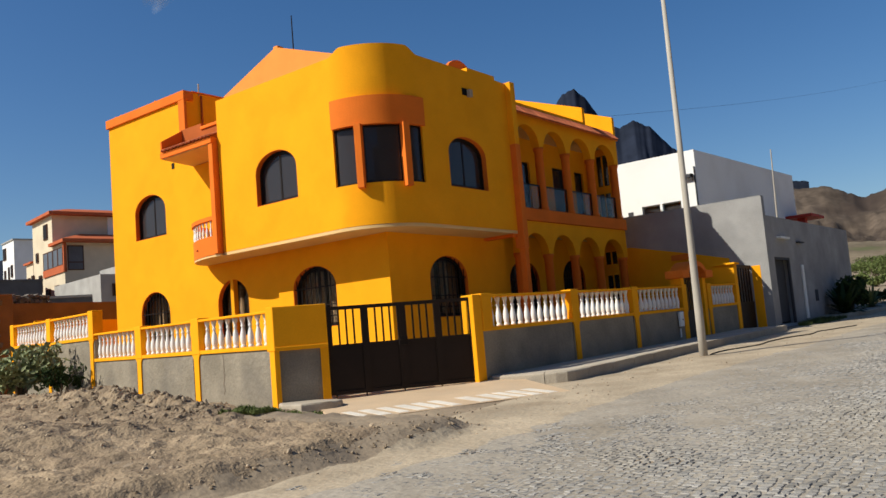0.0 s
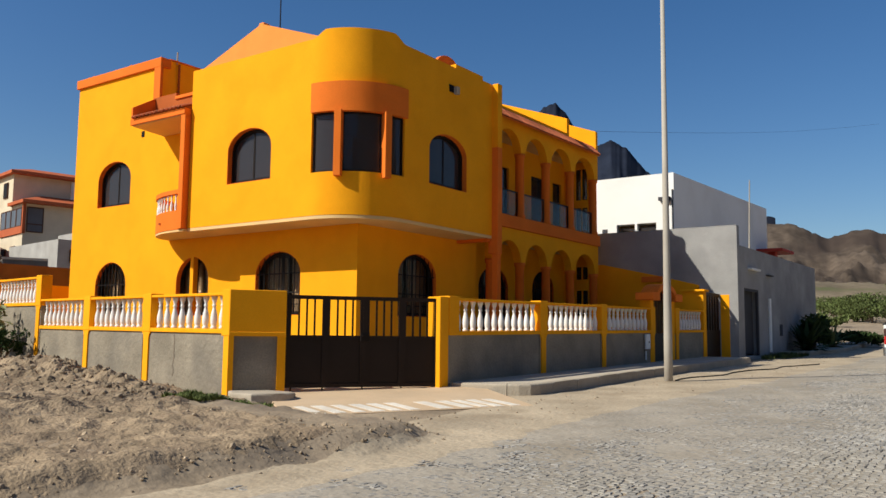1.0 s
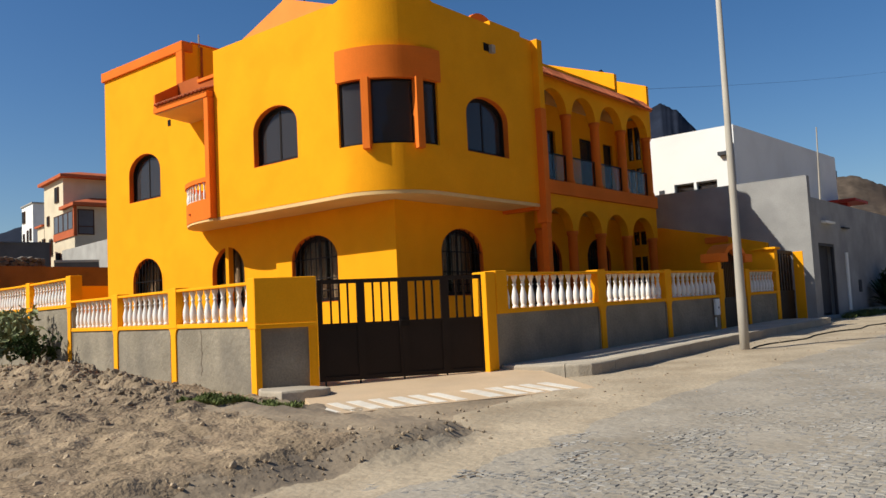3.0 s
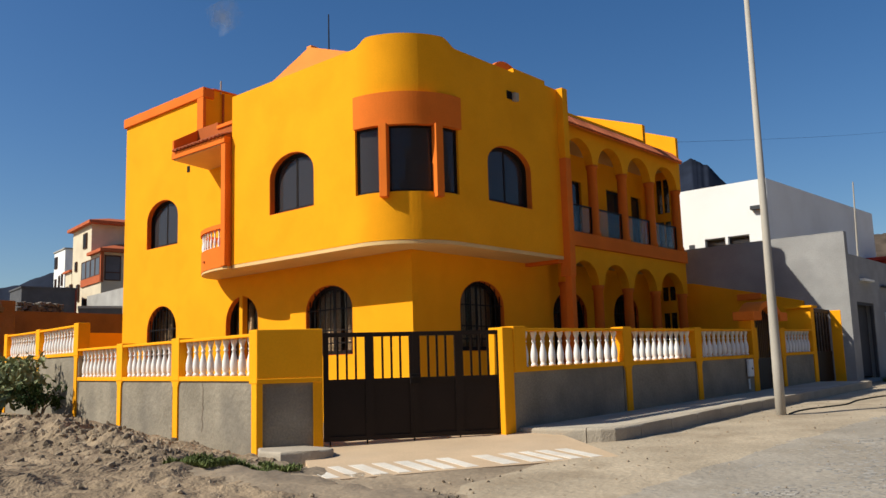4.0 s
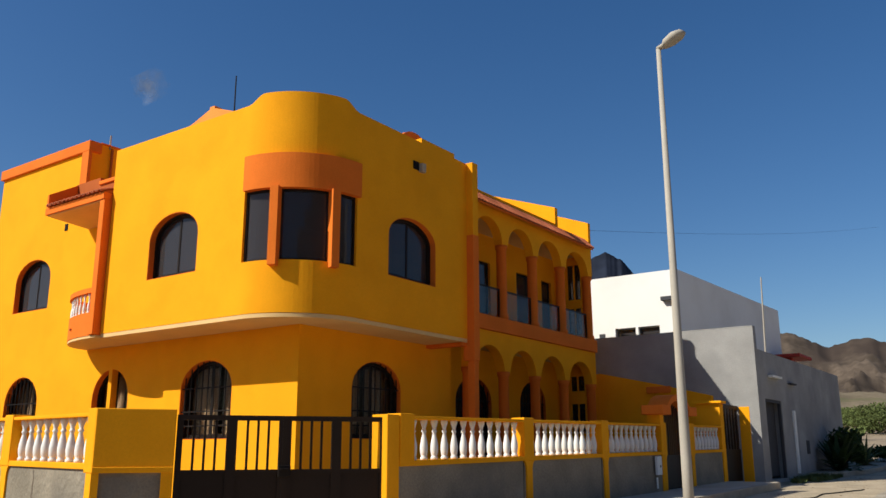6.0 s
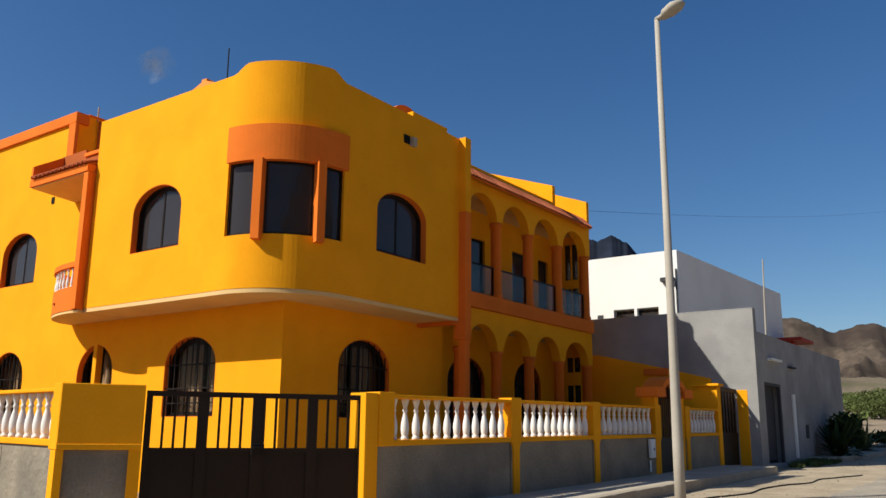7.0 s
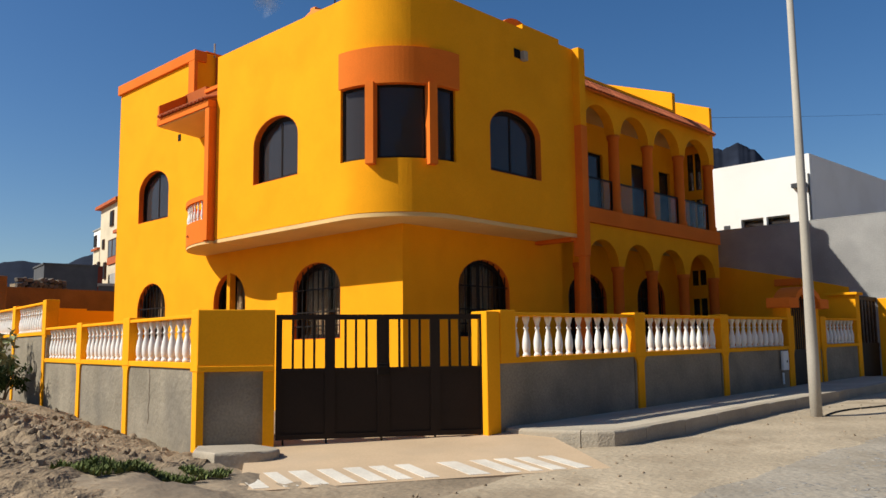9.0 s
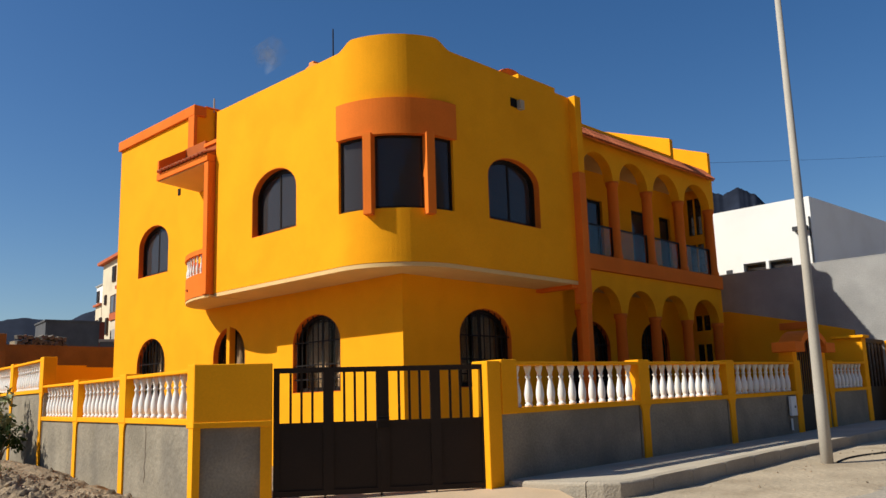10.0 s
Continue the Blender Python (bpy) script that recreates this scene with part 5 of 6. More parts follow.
shrub("shrub", "grey-green straggly shrub against the side wall", -4.7, 7.2, 0.18, 2.3, 1.35, 1500, 0.095, 1, M_PALELEAF, stems=13)
shrub("shrub", "low dry dark shrub against the side wall", -4.35, 6.0, 0.2, 0.9, 0.75, 500, 0.06, 2, M_LEAFD, stems=7)
fan_plant(19.0, -4.75, road_z(19) + 0.1, 1.35, 60, 3, M_LEAFD)
shrub("shrub", "dark green bush before the grey wall", 20.2, -4.7, road_z(20) + 0.1, 1.5, 1.35, 1100, 0.13, 4, M_LEAFD, stems=8)
fan_plant(23.0, -4.8, road_z(23) + 0.1, 1.15, 50, 5, M_LEAF)
shrub("shrub", "dark green bush before the grey wall", 26.5, -4.75, road_z(26) + 0.1, 3.0, 0.6, 1100, 0.13, 6, M_LEAFD, stems=9)
rng = random.Random(11)


def slope_z(r):
    k = min(1.0, (r - 70) / 260 / 0.8)
    return 0.6 + math.tan(radians(3.3)) * 278 * (k ** 1.35 * 0.55 + 0.45 * k ** 3) * 0.93


for i in range(70):
    r, a = 80 + 200 * rng.random() ** 1.0, radians(rng.uniform(4.6, 16.0) if i < 56 else rng.uniform(-9, 0.5))
    x, y = -11 + r * math.cos(a), -11 + r * math.sin(a)
    if i < 56 and y < road_z(x) * 0 - 1.0:
        y = -1.0 + rng.uniform(0, 2)
    s = rng.uniform(0.55, 1.35)
    shrub("acacia_shrub", "spreading olive-green acacia scrub on the sandy slope", x, y, max(road_z(x), slope_z(r)) - 0.2, 6.0 * s, 2.6 * s, 1300, 0.17, 100 + i, M_SCRUBLEAF, "shrub", 7, "acacia scrub")


def tufts(name, label, cx, cy, rx, ry, n, h, seed, mat):
    rng = random.Random(seed)
    verts, faces = [], []
    for k in range(n):
        a, r = rng.uniform(0, 6.28), math.sqrt(rng.random())
        x, y = cx + rx * r * math.cos(a), cy + ry * r * math.sin(a)
        if noise.noise((x * 2.5, y * 2.5, seed)) < -0.1:
            continue
        z = ground_z(x, y) + 0.015
        hh, b = h * rng.uniform(0.4, 1.3), rng.uniform(0, 6.28)
        dx, dy = hh * 0.8 * math.cos(b), hh * 0.8 * math.sin(b)
        w = 0.012 + 0.06 * h
        i = len(verts)
        verts += [(x - w * math.sin(b), y + w * math.cos(b), z), (x + w * math.sin(b), y - w * math.cos(b), z), (x + dx, y + dy, z + hh)]
        faces.append((i, i + 1, i + 2))
    me = bpy.data.meshes.new(name)
    me.from_pydata(verts, [], faces)
    me.materials.append(mat)
    return tagged(new(name, me), label, "weeds", kind="stuff")


tufts("weeds", "low green weeds on dry dirt", -6.15, -3.15, 0.85, 0.42, 3600, 0.05, 1, M_GRASS)
tufts("weeds", "low green weeds at the wall foot", -5.2, 4.6, 0.35, 1.6, 900, 0.07, 2, M_GRASS)
tufts("weeds", "green grass beside the sandy verge", 16.2, -4.75, 2.6, 0.45, 2600, 0.12, 3, M_GRASS)
tufts("weeds", "sparse weeds at the wall foot", -6.0, 2.9, 0.4, 1.0, 400, 0.07, 4, M_GRASS)


# ---- stones and clods on the waste ground ----
M_STONE = material("dusty_stone", (0.32, 0.245, 0.165), 0.95, var=0.2, island=True, bump=0.5, bump_scale=50)


def rock_field(name, label, n, place, smin, smax, seed, mat):
    rng = random.Random(seed)
    base = bmesh.new()
    bmesh.ops.create_icosphere(base, subdivisions=1, radius=1.0)
    bv = [v.co.copy() for v in base.verts]
    bf = [tuple(v.index for v in f.verts) for f in base.faces]
    base.free()
    verts, faces = [], []
    for k in range(n):
        x, y = place(rng)
        s = smin + (smax - smin) * rng.random() ** 4
        q = Euler((rng.uniform(0, 6.28), rng.uniform(0, 6.28), rng.uniform(0, 6.28))).to_matrix()
        sc = Vector((rng.uniform(0.7, 1.3), rng.uniform(0.6, 1.1), rng.uniform(0.45, 0.8)))
        b = len(verts)
        z = ground_z(x, y)
        for v in bv:
            w = q @ Vector((v.x * sc.x, v.y * sc.y, v.z * sc.z)) * s * rng.uniform(0.85, 1.1)
            verts.append((x + w.x, y + w.y, z + w.z + s * 0.2))
        faces += [tuple(i + b for i in f) for f in bf]
    me = bpy.data.meshes.new(name)
    me.from_pydata(verts, [], faces)
    me.materials.append(mat)
    return tagged(new(name, me), label, "stones", kind="stuff")


def heap_place(r):
    y = r.gauss(0.2, 2.2)
    return (-6.3 + 0.12 * y + r.gauss(0, 0.6), y) if y > -2.6 else (-6.5 + r.gauss(0, 0.9), -2.4 + r.gauss(0, 0.5))


def lot_place(r):
    y = r.uniform(-6.4, 7)
    return (r.uniform(-13, -5.5 + 0.12 * y) if y > -2 else r.uniform(-12, -7.0), y)


def keep(pl):
    def f(r):
        while True:
            x, y = pl(r)
            if (Vector((x, y)) - P0).dot(Vector((LOT_U.y, -LOT_U.x))) < -0.1 and not (x > -6.6 and y < -2.9):
                return x, y
    return f


rock_field("rubble", "grey dirt clods and stones heaped along the wall", 2400, keep(heap_place), 0.006, 0.07, 1, M_STONE)
rock_field("stones", "small stones scattered on the dirt", 2600, keep(lot_place), 0.005, 0.04, 2, M_STONE)


def bank_place(r):
    x = r.uniform(-13.0, -6.1)
    return x, -6.5 - 0.10 * (x + 7.5) + r.gauss(0, 0.14)


rock_field("clods", "dark crumbled clods along the low bank", 800, bank_place, 0.004, 0.026, 3, M_STONE)


# ---- churned soil heaped along the side wall ----
M_SOIL = material("churned_soil", (0.30, 0.222, 0.142), 0.98, var=0.28, scale=2.2, fine=35, bump=1.0, bump_scale=26, stain=(0.205, 0.15, 0.10), stain_amount=0.8, stain_scale=1.1)
SN, SM = 190, 290
verts, faces = [], []
for i in range(SN + 1):
    for j in range(SM + 1):
        y = -6.72 + 13.0 * j / SM
        x = min(-5.0 + 0.155 * (y + 1.7), -5.15) - 8.0 + 8.15 * i / SN if y < -2.2 else -5.0 + 0.155 * (y + 1.7) - 8.0 + 8.15 * i / SN
        if y < -2.2:
            x -= 1.5 * smooth01(-2.2, -3.6, y) * i / SN
        fade = smooth01(0.0, 0.06, i / SN) * smooth01(0.0, 0.05, j / SM) * smooth01(1.0, 0.9, j / SM)
        if y < -2.6:
            fade *= smooth01(1.0, 0.93, i / SN)
        near = math.exp(-((x + 6.4 - 0.12 * y) / 0.9) ** 2 - ((y - 0.6) / 2.6) ** 2)
        f = noise.noise((x * 3.2, y * 3.2, 1)) * 0.5 + 0.35 * abs(noise.noise((x * 8, y * 8, 2))) + 0.25 * noise.noise((x * 15, y * 15, 3)) + 0.16 * noise.noise((x * 30, y * 30, 4))
        clod = max(0.0, noise.noise((x * 6.5, y * 6.5, 9.0)) - 0.25)
        verts.append((x, y, ground_z(x, y) - 0.03 + fade * (0.04 + (0.026 + 0.06 * near) * f + (0.03 + 0.09 * near) * clod)))
n = SM + 1
for i in range(SN):
    for j in range(SM):
        faces.append((i * n + j, (i + 1) * n + j, (i + 1) * n + j + 1, i * n + j + 1))
me = bpy.data.meshes.new("soil_heap")
me.from_pydata(verts, [], faces)
me.materials.append(M_SOIL)
tagged(new("soil_heap", me), "churned grey-brown soil heaped along the wall", "soil", kind="structure")


# ---- hills and mountains ----
def hills(name, label, az0, az1, r0, r1, ridge, z0, rough, seed, mat, na=120, nr=26, cx=-11.0, cy=-11.0):
    """A heightfield in a sector seen from the road, rising to a ridge whose elevation in degrees is ridge(az)."""
    verts, faces = [], []
    for i in range(na + 1):
        az = az0 + (az1 - az0) * i / na
        top = math.tan(radians(ridge(az)))
        for j in range(nr + 1):
            k = j / nr
            r = r0 + (r1 - r0) * k
            rise = min(1.0, k / 0.8)
            prof = rise ** 1.35 * 0.55 + 0.45 * rise ** 3
            x, y = cx + r * math.cos(radians(az)), cy + r * math.sin(radians(az))
            s = (r1 - r0) / 5
            gully = abs(noise.noise((x / s * 1.6, y / s * 1.6, seed))) + 0.5 * abs(noise.noise((x / s * 4, y / s * 4, seed + 3))) + 0.3 * abs(noise.noise((x / s * 10, y / s * 10, seed + 5))) + 0.12 * noise.noise((x / s * 26, y / s * 26, seed + 6))
            h = top * (r0 + (r1 - r0) * 0.8) * prof
            if k > 0.8:
                h *= 1 - (k - 0.8) * 1.5
            h *= 1 - rough * gully * math.sin(math.pi * min(1, rise)) * 1.2
            verts.append((x, y, z0 + h))
    n = nr + 1
    for i in range(na):
        for j in range(nr):
            faces.append((i * n + j, i * n + j + 1, (i + 1) * n + j + 1, (i + 1) * n + j))
    me = bpy.data.meshes.new(name)
    me.from_pydata(verts, [], faces)
    for f in me.polygons:
        f.use_smooth = True
    me.materials.append(mat)
    return tagged(new(name, me), label, "mountain", kind="structure")


def lerp_table(t):
    def f(a):
        for (a0, v0), (a1, v1) in zip(t, t[1:]):
            if a0 <= a <= a1:
                k = (a - a0) / (a1 - a0)
                return v0 + (v1 - v0) * k
        return t[0][1] if a < t[0][0] else t[-1][1]
    return f


M_HILL = material("dry_brown_hillside", (0.088, 0.066, 0.049), 0.98, var=0.38, scale=0.02, fine=0.14, bump=0.0, stain=(0.052, 0.038, 0.031), stain_amount=0.9, stain_scale=0.016)
M_SCRUB = material("scrubby_slope", (0.175, 0.138, 0.09), 0.98, var=0.25, scale=0.05, fine=0.5, bump=0.0, stain=(0.10, 0.11, 0.045), stain_amount=0.9, stain_scale=0.06)
# Dark rock; the blue in its base colour stands in for distance haze.
M_ROCK = material("dark_rock_with_haze", (0.015, 0.019, 0.031), 0.98, var=0.25, scale=0.004, fine=0.03, bump=0.0)


def jag(f, amp, seed):
    return lambda a: f(a) + amp * (noise.noise((a * 1.3, seed, 0)) + 0.5 * noise.noise((a * 4.1, seed, 1)) + 0.25 * noise.noise((a * 11.0, seed, 2)))


hills("hill", "bare brown eroded hills under the sky", -32, 26, 260, 900, jag(lerp_table([(-32, 4.6), (-10, 5.2), (2.6, 5.75), (5, 6.1), (6.6, 6.0), (8.9, 6.7), (11, 6.2), (13.1, 7.2), (14.5, 7.2), (18, 8.2), (26, 8.0)]), 0.16, 3.0), 2.0, 0.75, 1.0, M_HILL, 320, 70)
hills("slope", "sandy scrub-covered slope below the hills", -30, 24, 70, 330, jag(lerp_table([(-30, 2.4), (3, 3.0), (8, 3.5), (12, 3.7), (16, 3.8), (24, 3.4)]), 0.12, 8.0), 0.6, 0.12, 2.0, M_SCRUB, 120, 20)
hills("mountain", "dark jagged mountain peak behind the houses", 14, 41, 900, 2600, jag(lerp_table([(14, 7.5), (20, 9.4), (22, 10.9), (23.2, 12.4), (24.3, 13.0), (25.2, 12.6), (26.2, 13.0), (27.3, 14.9), (28.0, 15.5), (28.8, 15.3), (29.6, 14.3), (33, 11.5), (41, 6)]), 0.14, 5.0), 5.0, 0.2, 4.0, M_ROCK, 320, 60)
hills("mountain", "dark distant mountain ridge", 52, 96, 700, 2200, jag(lerp_table([(52, 8.0), (62, 7.4), (64.5, 7.4), (66.5, 6.6), (68.0, 5.9), (69, 5.7), (70.5, 6.0), (73, 5.6), (80, 5), (96, 4)]), 0.1, 7.0), 4.0, 0.2, 6.0, M_ROCK, 160, 22)

# Unseen hills added behind the camera to block low sky and warm the shade.
hills("hill", "unseen brown hills added across the road to block low sky", -165, -38, 40, 260, jag(lerp_table([(-165, 10.0), (-130, 18.0), (-95, 22.0), (-60, 18.0), (-38, 6.0)]), 0.3, 12.0), 0.0, 0.4, 9.0, M_HILL, 120, 24)


# ---- background on the waste-ground side ----
M_MUD = material("brown_block_wall", (0.20, 0.105, 0.05), 0.98, var=0.2, scale=0.9, bump=0.6, bump_scale=12, stain=(0.11, 0.065, 0.04), stain_amount=0.8, stain_scale=0.7)
M_RUBBLE = material("rubble_stone", (0.15, 0.13, 0.11), 0.98, var=0.25, island=True, bump=0.6, bump_scale=20)
bw = thing("yard_wall", "rough brown block wall behind the plot", "wall", kind="structure")
part("panel", boxes(((-3.2, 16.0, -0.5), (9.0, 16.25, 3.05))), M_MUD, bw)
ow = thing("yard_wall", "low orange-yellow wall behind the plot", "wall", kind="structure")
part("panel", boxes(((-0.9, 14.0, -0.5), (0.6, 14.2, 2.35)), ((0.6, 14.0, -0.5), (9.0, 14.2, 2.3))), M_YELLOW, ow)


def stone_wall(name, label, x0, y0, x1, y1, z1, depth, size, seed):
    th = thing(name, label, "wall", kind="structure")
    rng = random.Random(seed)
    a, b = Vector((x0, y0)), Vector((x1, y1))
    u = (b - a).normalized()
    L = (b - a).length
    part("core", boxes(((0, 0.04, -0.5), (L, depth, z1 - size * 0.5)), M=Matrix(((u.x, -u.y, 0, a.x), (u.y, u.x, 0, a.y), (0, 0, 1, 0), (0, 0, 0, 1)))), M_STONE, th)
    me_list = []
    for k in range(5):
        bm = bmesh.new()
        bmesh.ops.create_cube(bm, size=1.0)
        for v in bm.verts:
            v.co = Vector((v.co.x * rng.uniform(0.7, 1.05), v.co.y * rng.uniform(0.6, 1.0), v.co.z * rng.uniform(0.7, 1.05)))
        bmesh.ops.bevel(bm, geom=bm.edges[:], offset=0.08, segments=1, affect="EDGES", profile=0.5)
        me = bpy.data.meshes.new("stone")
        bm.to_mesh(me)
        bm.free()
        me.materials.append(M_RUBBLE)
        me_list.append(me)
    z = 0.0
    while z < z1:
        s = 0.0
        while s < L:
            w = size * rng.uniform(0.8, 1.6)
            p = a + u * (s + w / 2)
            shared("stone", me_list[rng.randrange(5)], th, Matrix.Translation((p.x, p.y, z + size * (0.45 + rng.uniform(-0.35, 0.35)))) @ Matrix.Rotation(math.atan2(u.y, u.x) + rng.uniform(-.4, .4), 4, "Z") @ Matrix.Rotation(rng.uniform(-.5, .5), 4, "Y") @ Matrix.Diagonal((w * 1.15, 0.35, size * 1.15, 1)))
            s += w
        z += size * 0.9
    return th


stone_wall("stone_wall", "rough dark rubble stone pillar at the end of the fence", -3.6, 14.25, -2.05, 14.25, 3.05, 0.5, 0.15, 1)
part("panel", boxes(((-2.0, 14.15, -0.5), (-1.55, 14.6, 3.2)), bevel=0.02), M_MUD, bw)
stone_wall("stone_wall", "broken grey rubble stone wall", 0.1, 18.3, 1.65, 18.3, 3.42, 0.5, 0.13, 2)
M_CREAMH = material("cream_render", (0.66, 0.56, 0.40), 0.9, var=0.06, stain=(0.52, 0.43, 0.3), stain_amount=0.4)
M_GREYH = material("block_grey", (0.36, 0.34, 0.31), 0.95, var=0.12, bump=0.3)
M_WINBROWN = material("brown_window_frame", (0.10, 0.05, 0.032), 0.7, var=0.1)
# Dark base colour carries the shade on the grey shed's near side.
M_DARKH = material("dark_render_with_shade", (0.10, 0.10, 0.105), 0.95, var=0.15)
M_REDROOF = material("red_roof_sheet", (0.46, 0.12, 0.05), 0.85, var=0.12)
M_DARKRED = material("dark_red_render", (0.20, 0.05, 0.035), 0.9, var=0.1)


def far_house(name, label, m, parts):
    th = thing(name, label, "house", m=m)
    for pname, specs, mat in parts:
        for lo, hi in specs:
            part(pname, boxes((lo, hi)), mat, th)
    return th


def far_window(th, x, z, w, h, face="x", d=0.0):
    """A recessed window on the side facing -x or -y of a far house, in its own frame."""
    wd = new("window")
    wd.parent = th
    if face == "x":
        part("window_frame", boxes(((d - 0.08, x - 0.06, z - 0.06), (d - 0.01, x + w + 0.06, z + h + 0.06))), M_WINBROWN, wd)
        part("pane", boxes(((d - 0.10, x, z), (d - 0.081, x + w, z + h))), M_FRAME, wd)
    else:
        part("window_frame", boxes(((x - 0.06, d - 0.08, z - 0.06), (x + w + 0.06, d - 0.01, z + h + 0.06))), M_WINBROWN, wd)
        part("pane", boxes(((x, d - 0.10, z), (x + w, d - 0.081, z + h))), M_FRAME, wd)
    return wd


# cream house with red roofs, turned towards the plot; local -x is its sunlit front
H = far_house("cream_house", "tall cream house with red hipped roofs and glazed bay", pose(16.1, 44.3, 0, rz=-10), [
    ("wall", [((0, 0, 0), (9, 4.7, 9.5)), ((0.05, 2.6, 9.5), (8.5, 7.2, 11.85)), ((0.05, 4.7, 0), (8.5, 7.2, 9.5)), ((0.02, 7.2, 0), (6, 8.9, 8.9))], M_CREAMH),
    ("eave", [((-0.3, 2.0, 11.85), (9.2, 7.6, 12.07)), ((-0.28, -0.6, 9.5), (9.6, 2.55, 9.72)), ((-0.15, 7.25, 8.9), (6.3, 9.1, 9.05))], M_REDROOF),
    ("bay_sill", [((-0.10, 0.05, 7.45), (0.0, 4.5, 7.95))], M_REDROOF),
    ("bay_post", [((-0.08, -0.10, 7.45), (0.12, 0.08, 9.48))], M_REDROOF),
    ("chimney", [((4.0, 2.45, 10.0), (4.5, 2.60, 11.8))], M_WHITEHOUSE),
])
for lo, hi, z0, z1 in (((-0.3, 2.0), (9.2, 7.6), 12.07, 12.75), ((-0.28, -0.6), (9.6, 2.55), 9.72, 10.5), ((-0.15, 7.25), (6.3, 9.1), 9.05, 9.4)):
    bm = bmesh.new()
    b4 = [bm.verts.new(p) for p in ((lo[0], lo[1], z0), (hi[0], lo[1], z0), (hi[0], hi[1], z0), (lo[0], hi[1], z0))]
    yc = (lo[1] + hi[1]) / 2 if z0 != 9.72 else hi[1]
    r2 = [bm.verts.new((lo[0] + 2.2, yc, z1)), bm.verts.new((hi[0] - 2.2, yc, z1))]
    for q in ((b4[0], b4[1], r2[1], r2[0]), (b4[1], b4[2], r2[1]), (b4[2], b4[3], r2[0], r2[1]), (b4[3], b4[0], r2[0]), b4[::-1]):
        bm.faces.new(q)
    part("roof", bm, M_REDROOF, H)
M_FARPANE = material("far_window_pane", (0.10, 0.10, 0.11), 0.3, var=0.2, bump=0.0, spec=0.5)
for i in range(4):
    y0 = 0.25 + i * 1.08
    part("bay_frame", panel(rect(y0, y0 + 1.04, 7.95, 9.25), [rect(y0 + 0.07, y0 + 0.97, 8.02, 9.18)], 0.05, at(MX, x=-0.06)), M_WINBROWN, H)
    part("bay_pane", boxes(((-0.04, y0 + 0.07, 8.02), (-0.02, y0 + 0.97, 9.18))), M_FARPANE, H)
x0 = 0.2
part("bay_frame", panel(rect(x0, x0 + 1.1, 7.55, 9.3), [rect(x0 + 0.07, x0 + 1.03, 8.15, 9.22), rect(x0 + 0.07, x0 + 1.03, 7.62, 8.08)], 0.05, at(MY, y=-0.06)), M_WINBROWN, H)
part("bay_pane", boxes(((x0 + 0.07, -0.04, 7.62), (x0 + 1.03, -0.02, 9.22))), M_FARPANE, H)
for y, z, w, h in ((3.6, 10.3, 0.75, 1.0), (5.9, 8.85, 0.4, 0.6), (1.3, 5.9, 0.7, 0.7), (3.2, 5.6, 0.8, 0.9)):
    far_window(H, y, z, w, h, "x", 0.0 if y < 3.5 else 0.05)
for y, z in ((5.2, 6.6), (7.0, 6.8), (8.0, 6.7)):
    far_window(H, y, z, 0.45, 1.1, "x", 0.02)
for x, z in ((6.2, 7.6), (2.0, 6.0)):
    far_window(H, x, z, 0.5 if z < 7 else 0.9, 0.5 if z < 7 else 1.6, "y", 0.0)
WH = far_house("white_house", "distant plain white house with small windows", pose(50.4, 124.9, 0, rz=-10) @ Matrix.Scale(1.76, 4), [("wall", [((0, 0, 0), (8, 3.7, 12.5))], M_WHITEHOUSE), ("coping", [((-0.1, -0.1, 12.5), (8.1, 3.8, 12.62))], M_GREYH)])
for y, z, w in ((2.5, 11.0, 0.8), (0.5, 9.2, 0.4), (1.5, 9.1, 0.3), (2.7, 8.9, 0.4)):
    far_window(WH, y, z, w, 0.8 if z > 11 else 1.0, "x", 0.0)
GB = far_house("grey_block_shed", "unfinished grey block building", pose(13.0, 37.0, 0, rz=-8), [("wall", [((-0.6, -5.0, 0), (7, 2.2, 5.9)), ((0.9, -5.0, 5.9), (7, -1.2, 6.5))], M_GREYH)])
far_window(GB, 0.1, 4.7, 0.45, 0.6, "y", -5.0)
RS = thing("red_shed", "low dark red rendered outbuilding with a sloping top", "shed", m=pose(13.6, 46.9, 0, rz=-24))
part("wall", panel([(0, 0), (1.9, 0), (1.9, 7.1), (1.2, 7.0), (0, 6.15)], [], 3.0, MY), M_DARKRED, RS)
far_house("grey_shed", "low grey flat-roofed outbuilding", pose(9.3, 40.4, 0, rz=-10), [("wall", [((0, 0, 0), (3.0, 3.0, 6.35))], M_DARKH), ("coping", [((-0.06, -0.06, 6.35), (3.06, 3.06, 6.45))], M_DARKH)])
far_house("dark_shed", "low dark flat-roofed outbuilding", pose(9.9, 34.4, 0, rz=-26), [("wall", [((0, 0, 0), (3.4, 3.0, 4.75))], M_DARKH), ("coping", [((-0.05, -0.05, 4.75), (3.45, 3.05, 4.88))], M_GREYH)])
# far roadside houses and lamps
street_lamp("street_lamp", 171.0, -0.3, 7.0, 8.2)
street_lamp("street_lamp", 232.0, 1.3, 9.7, 8.2)
street_lamp("street_lamp", 292.0, 2.6, 12.3, 8.2)
FH = far_house("far_house", "small white house far up the road", pose(250, -1.5, 9.0), [("wall", [((0, -7, 0), (9, 1.5, 6.0))], M_WHITEHOUSE), ("roof", [((-0.4, -7.4, 6.0), (9.4, 1.9, 6.3))], M_CREAMH)])
far_window(FH, -1.2, 3.6, 1.2, 1.3, "x", 0.0)
far_window(FH, -4.2, 3.6, 1.2, 1.3, "x", 0.0)
cab = thing("power_cable", "thin dark overhead power cable", "cable")
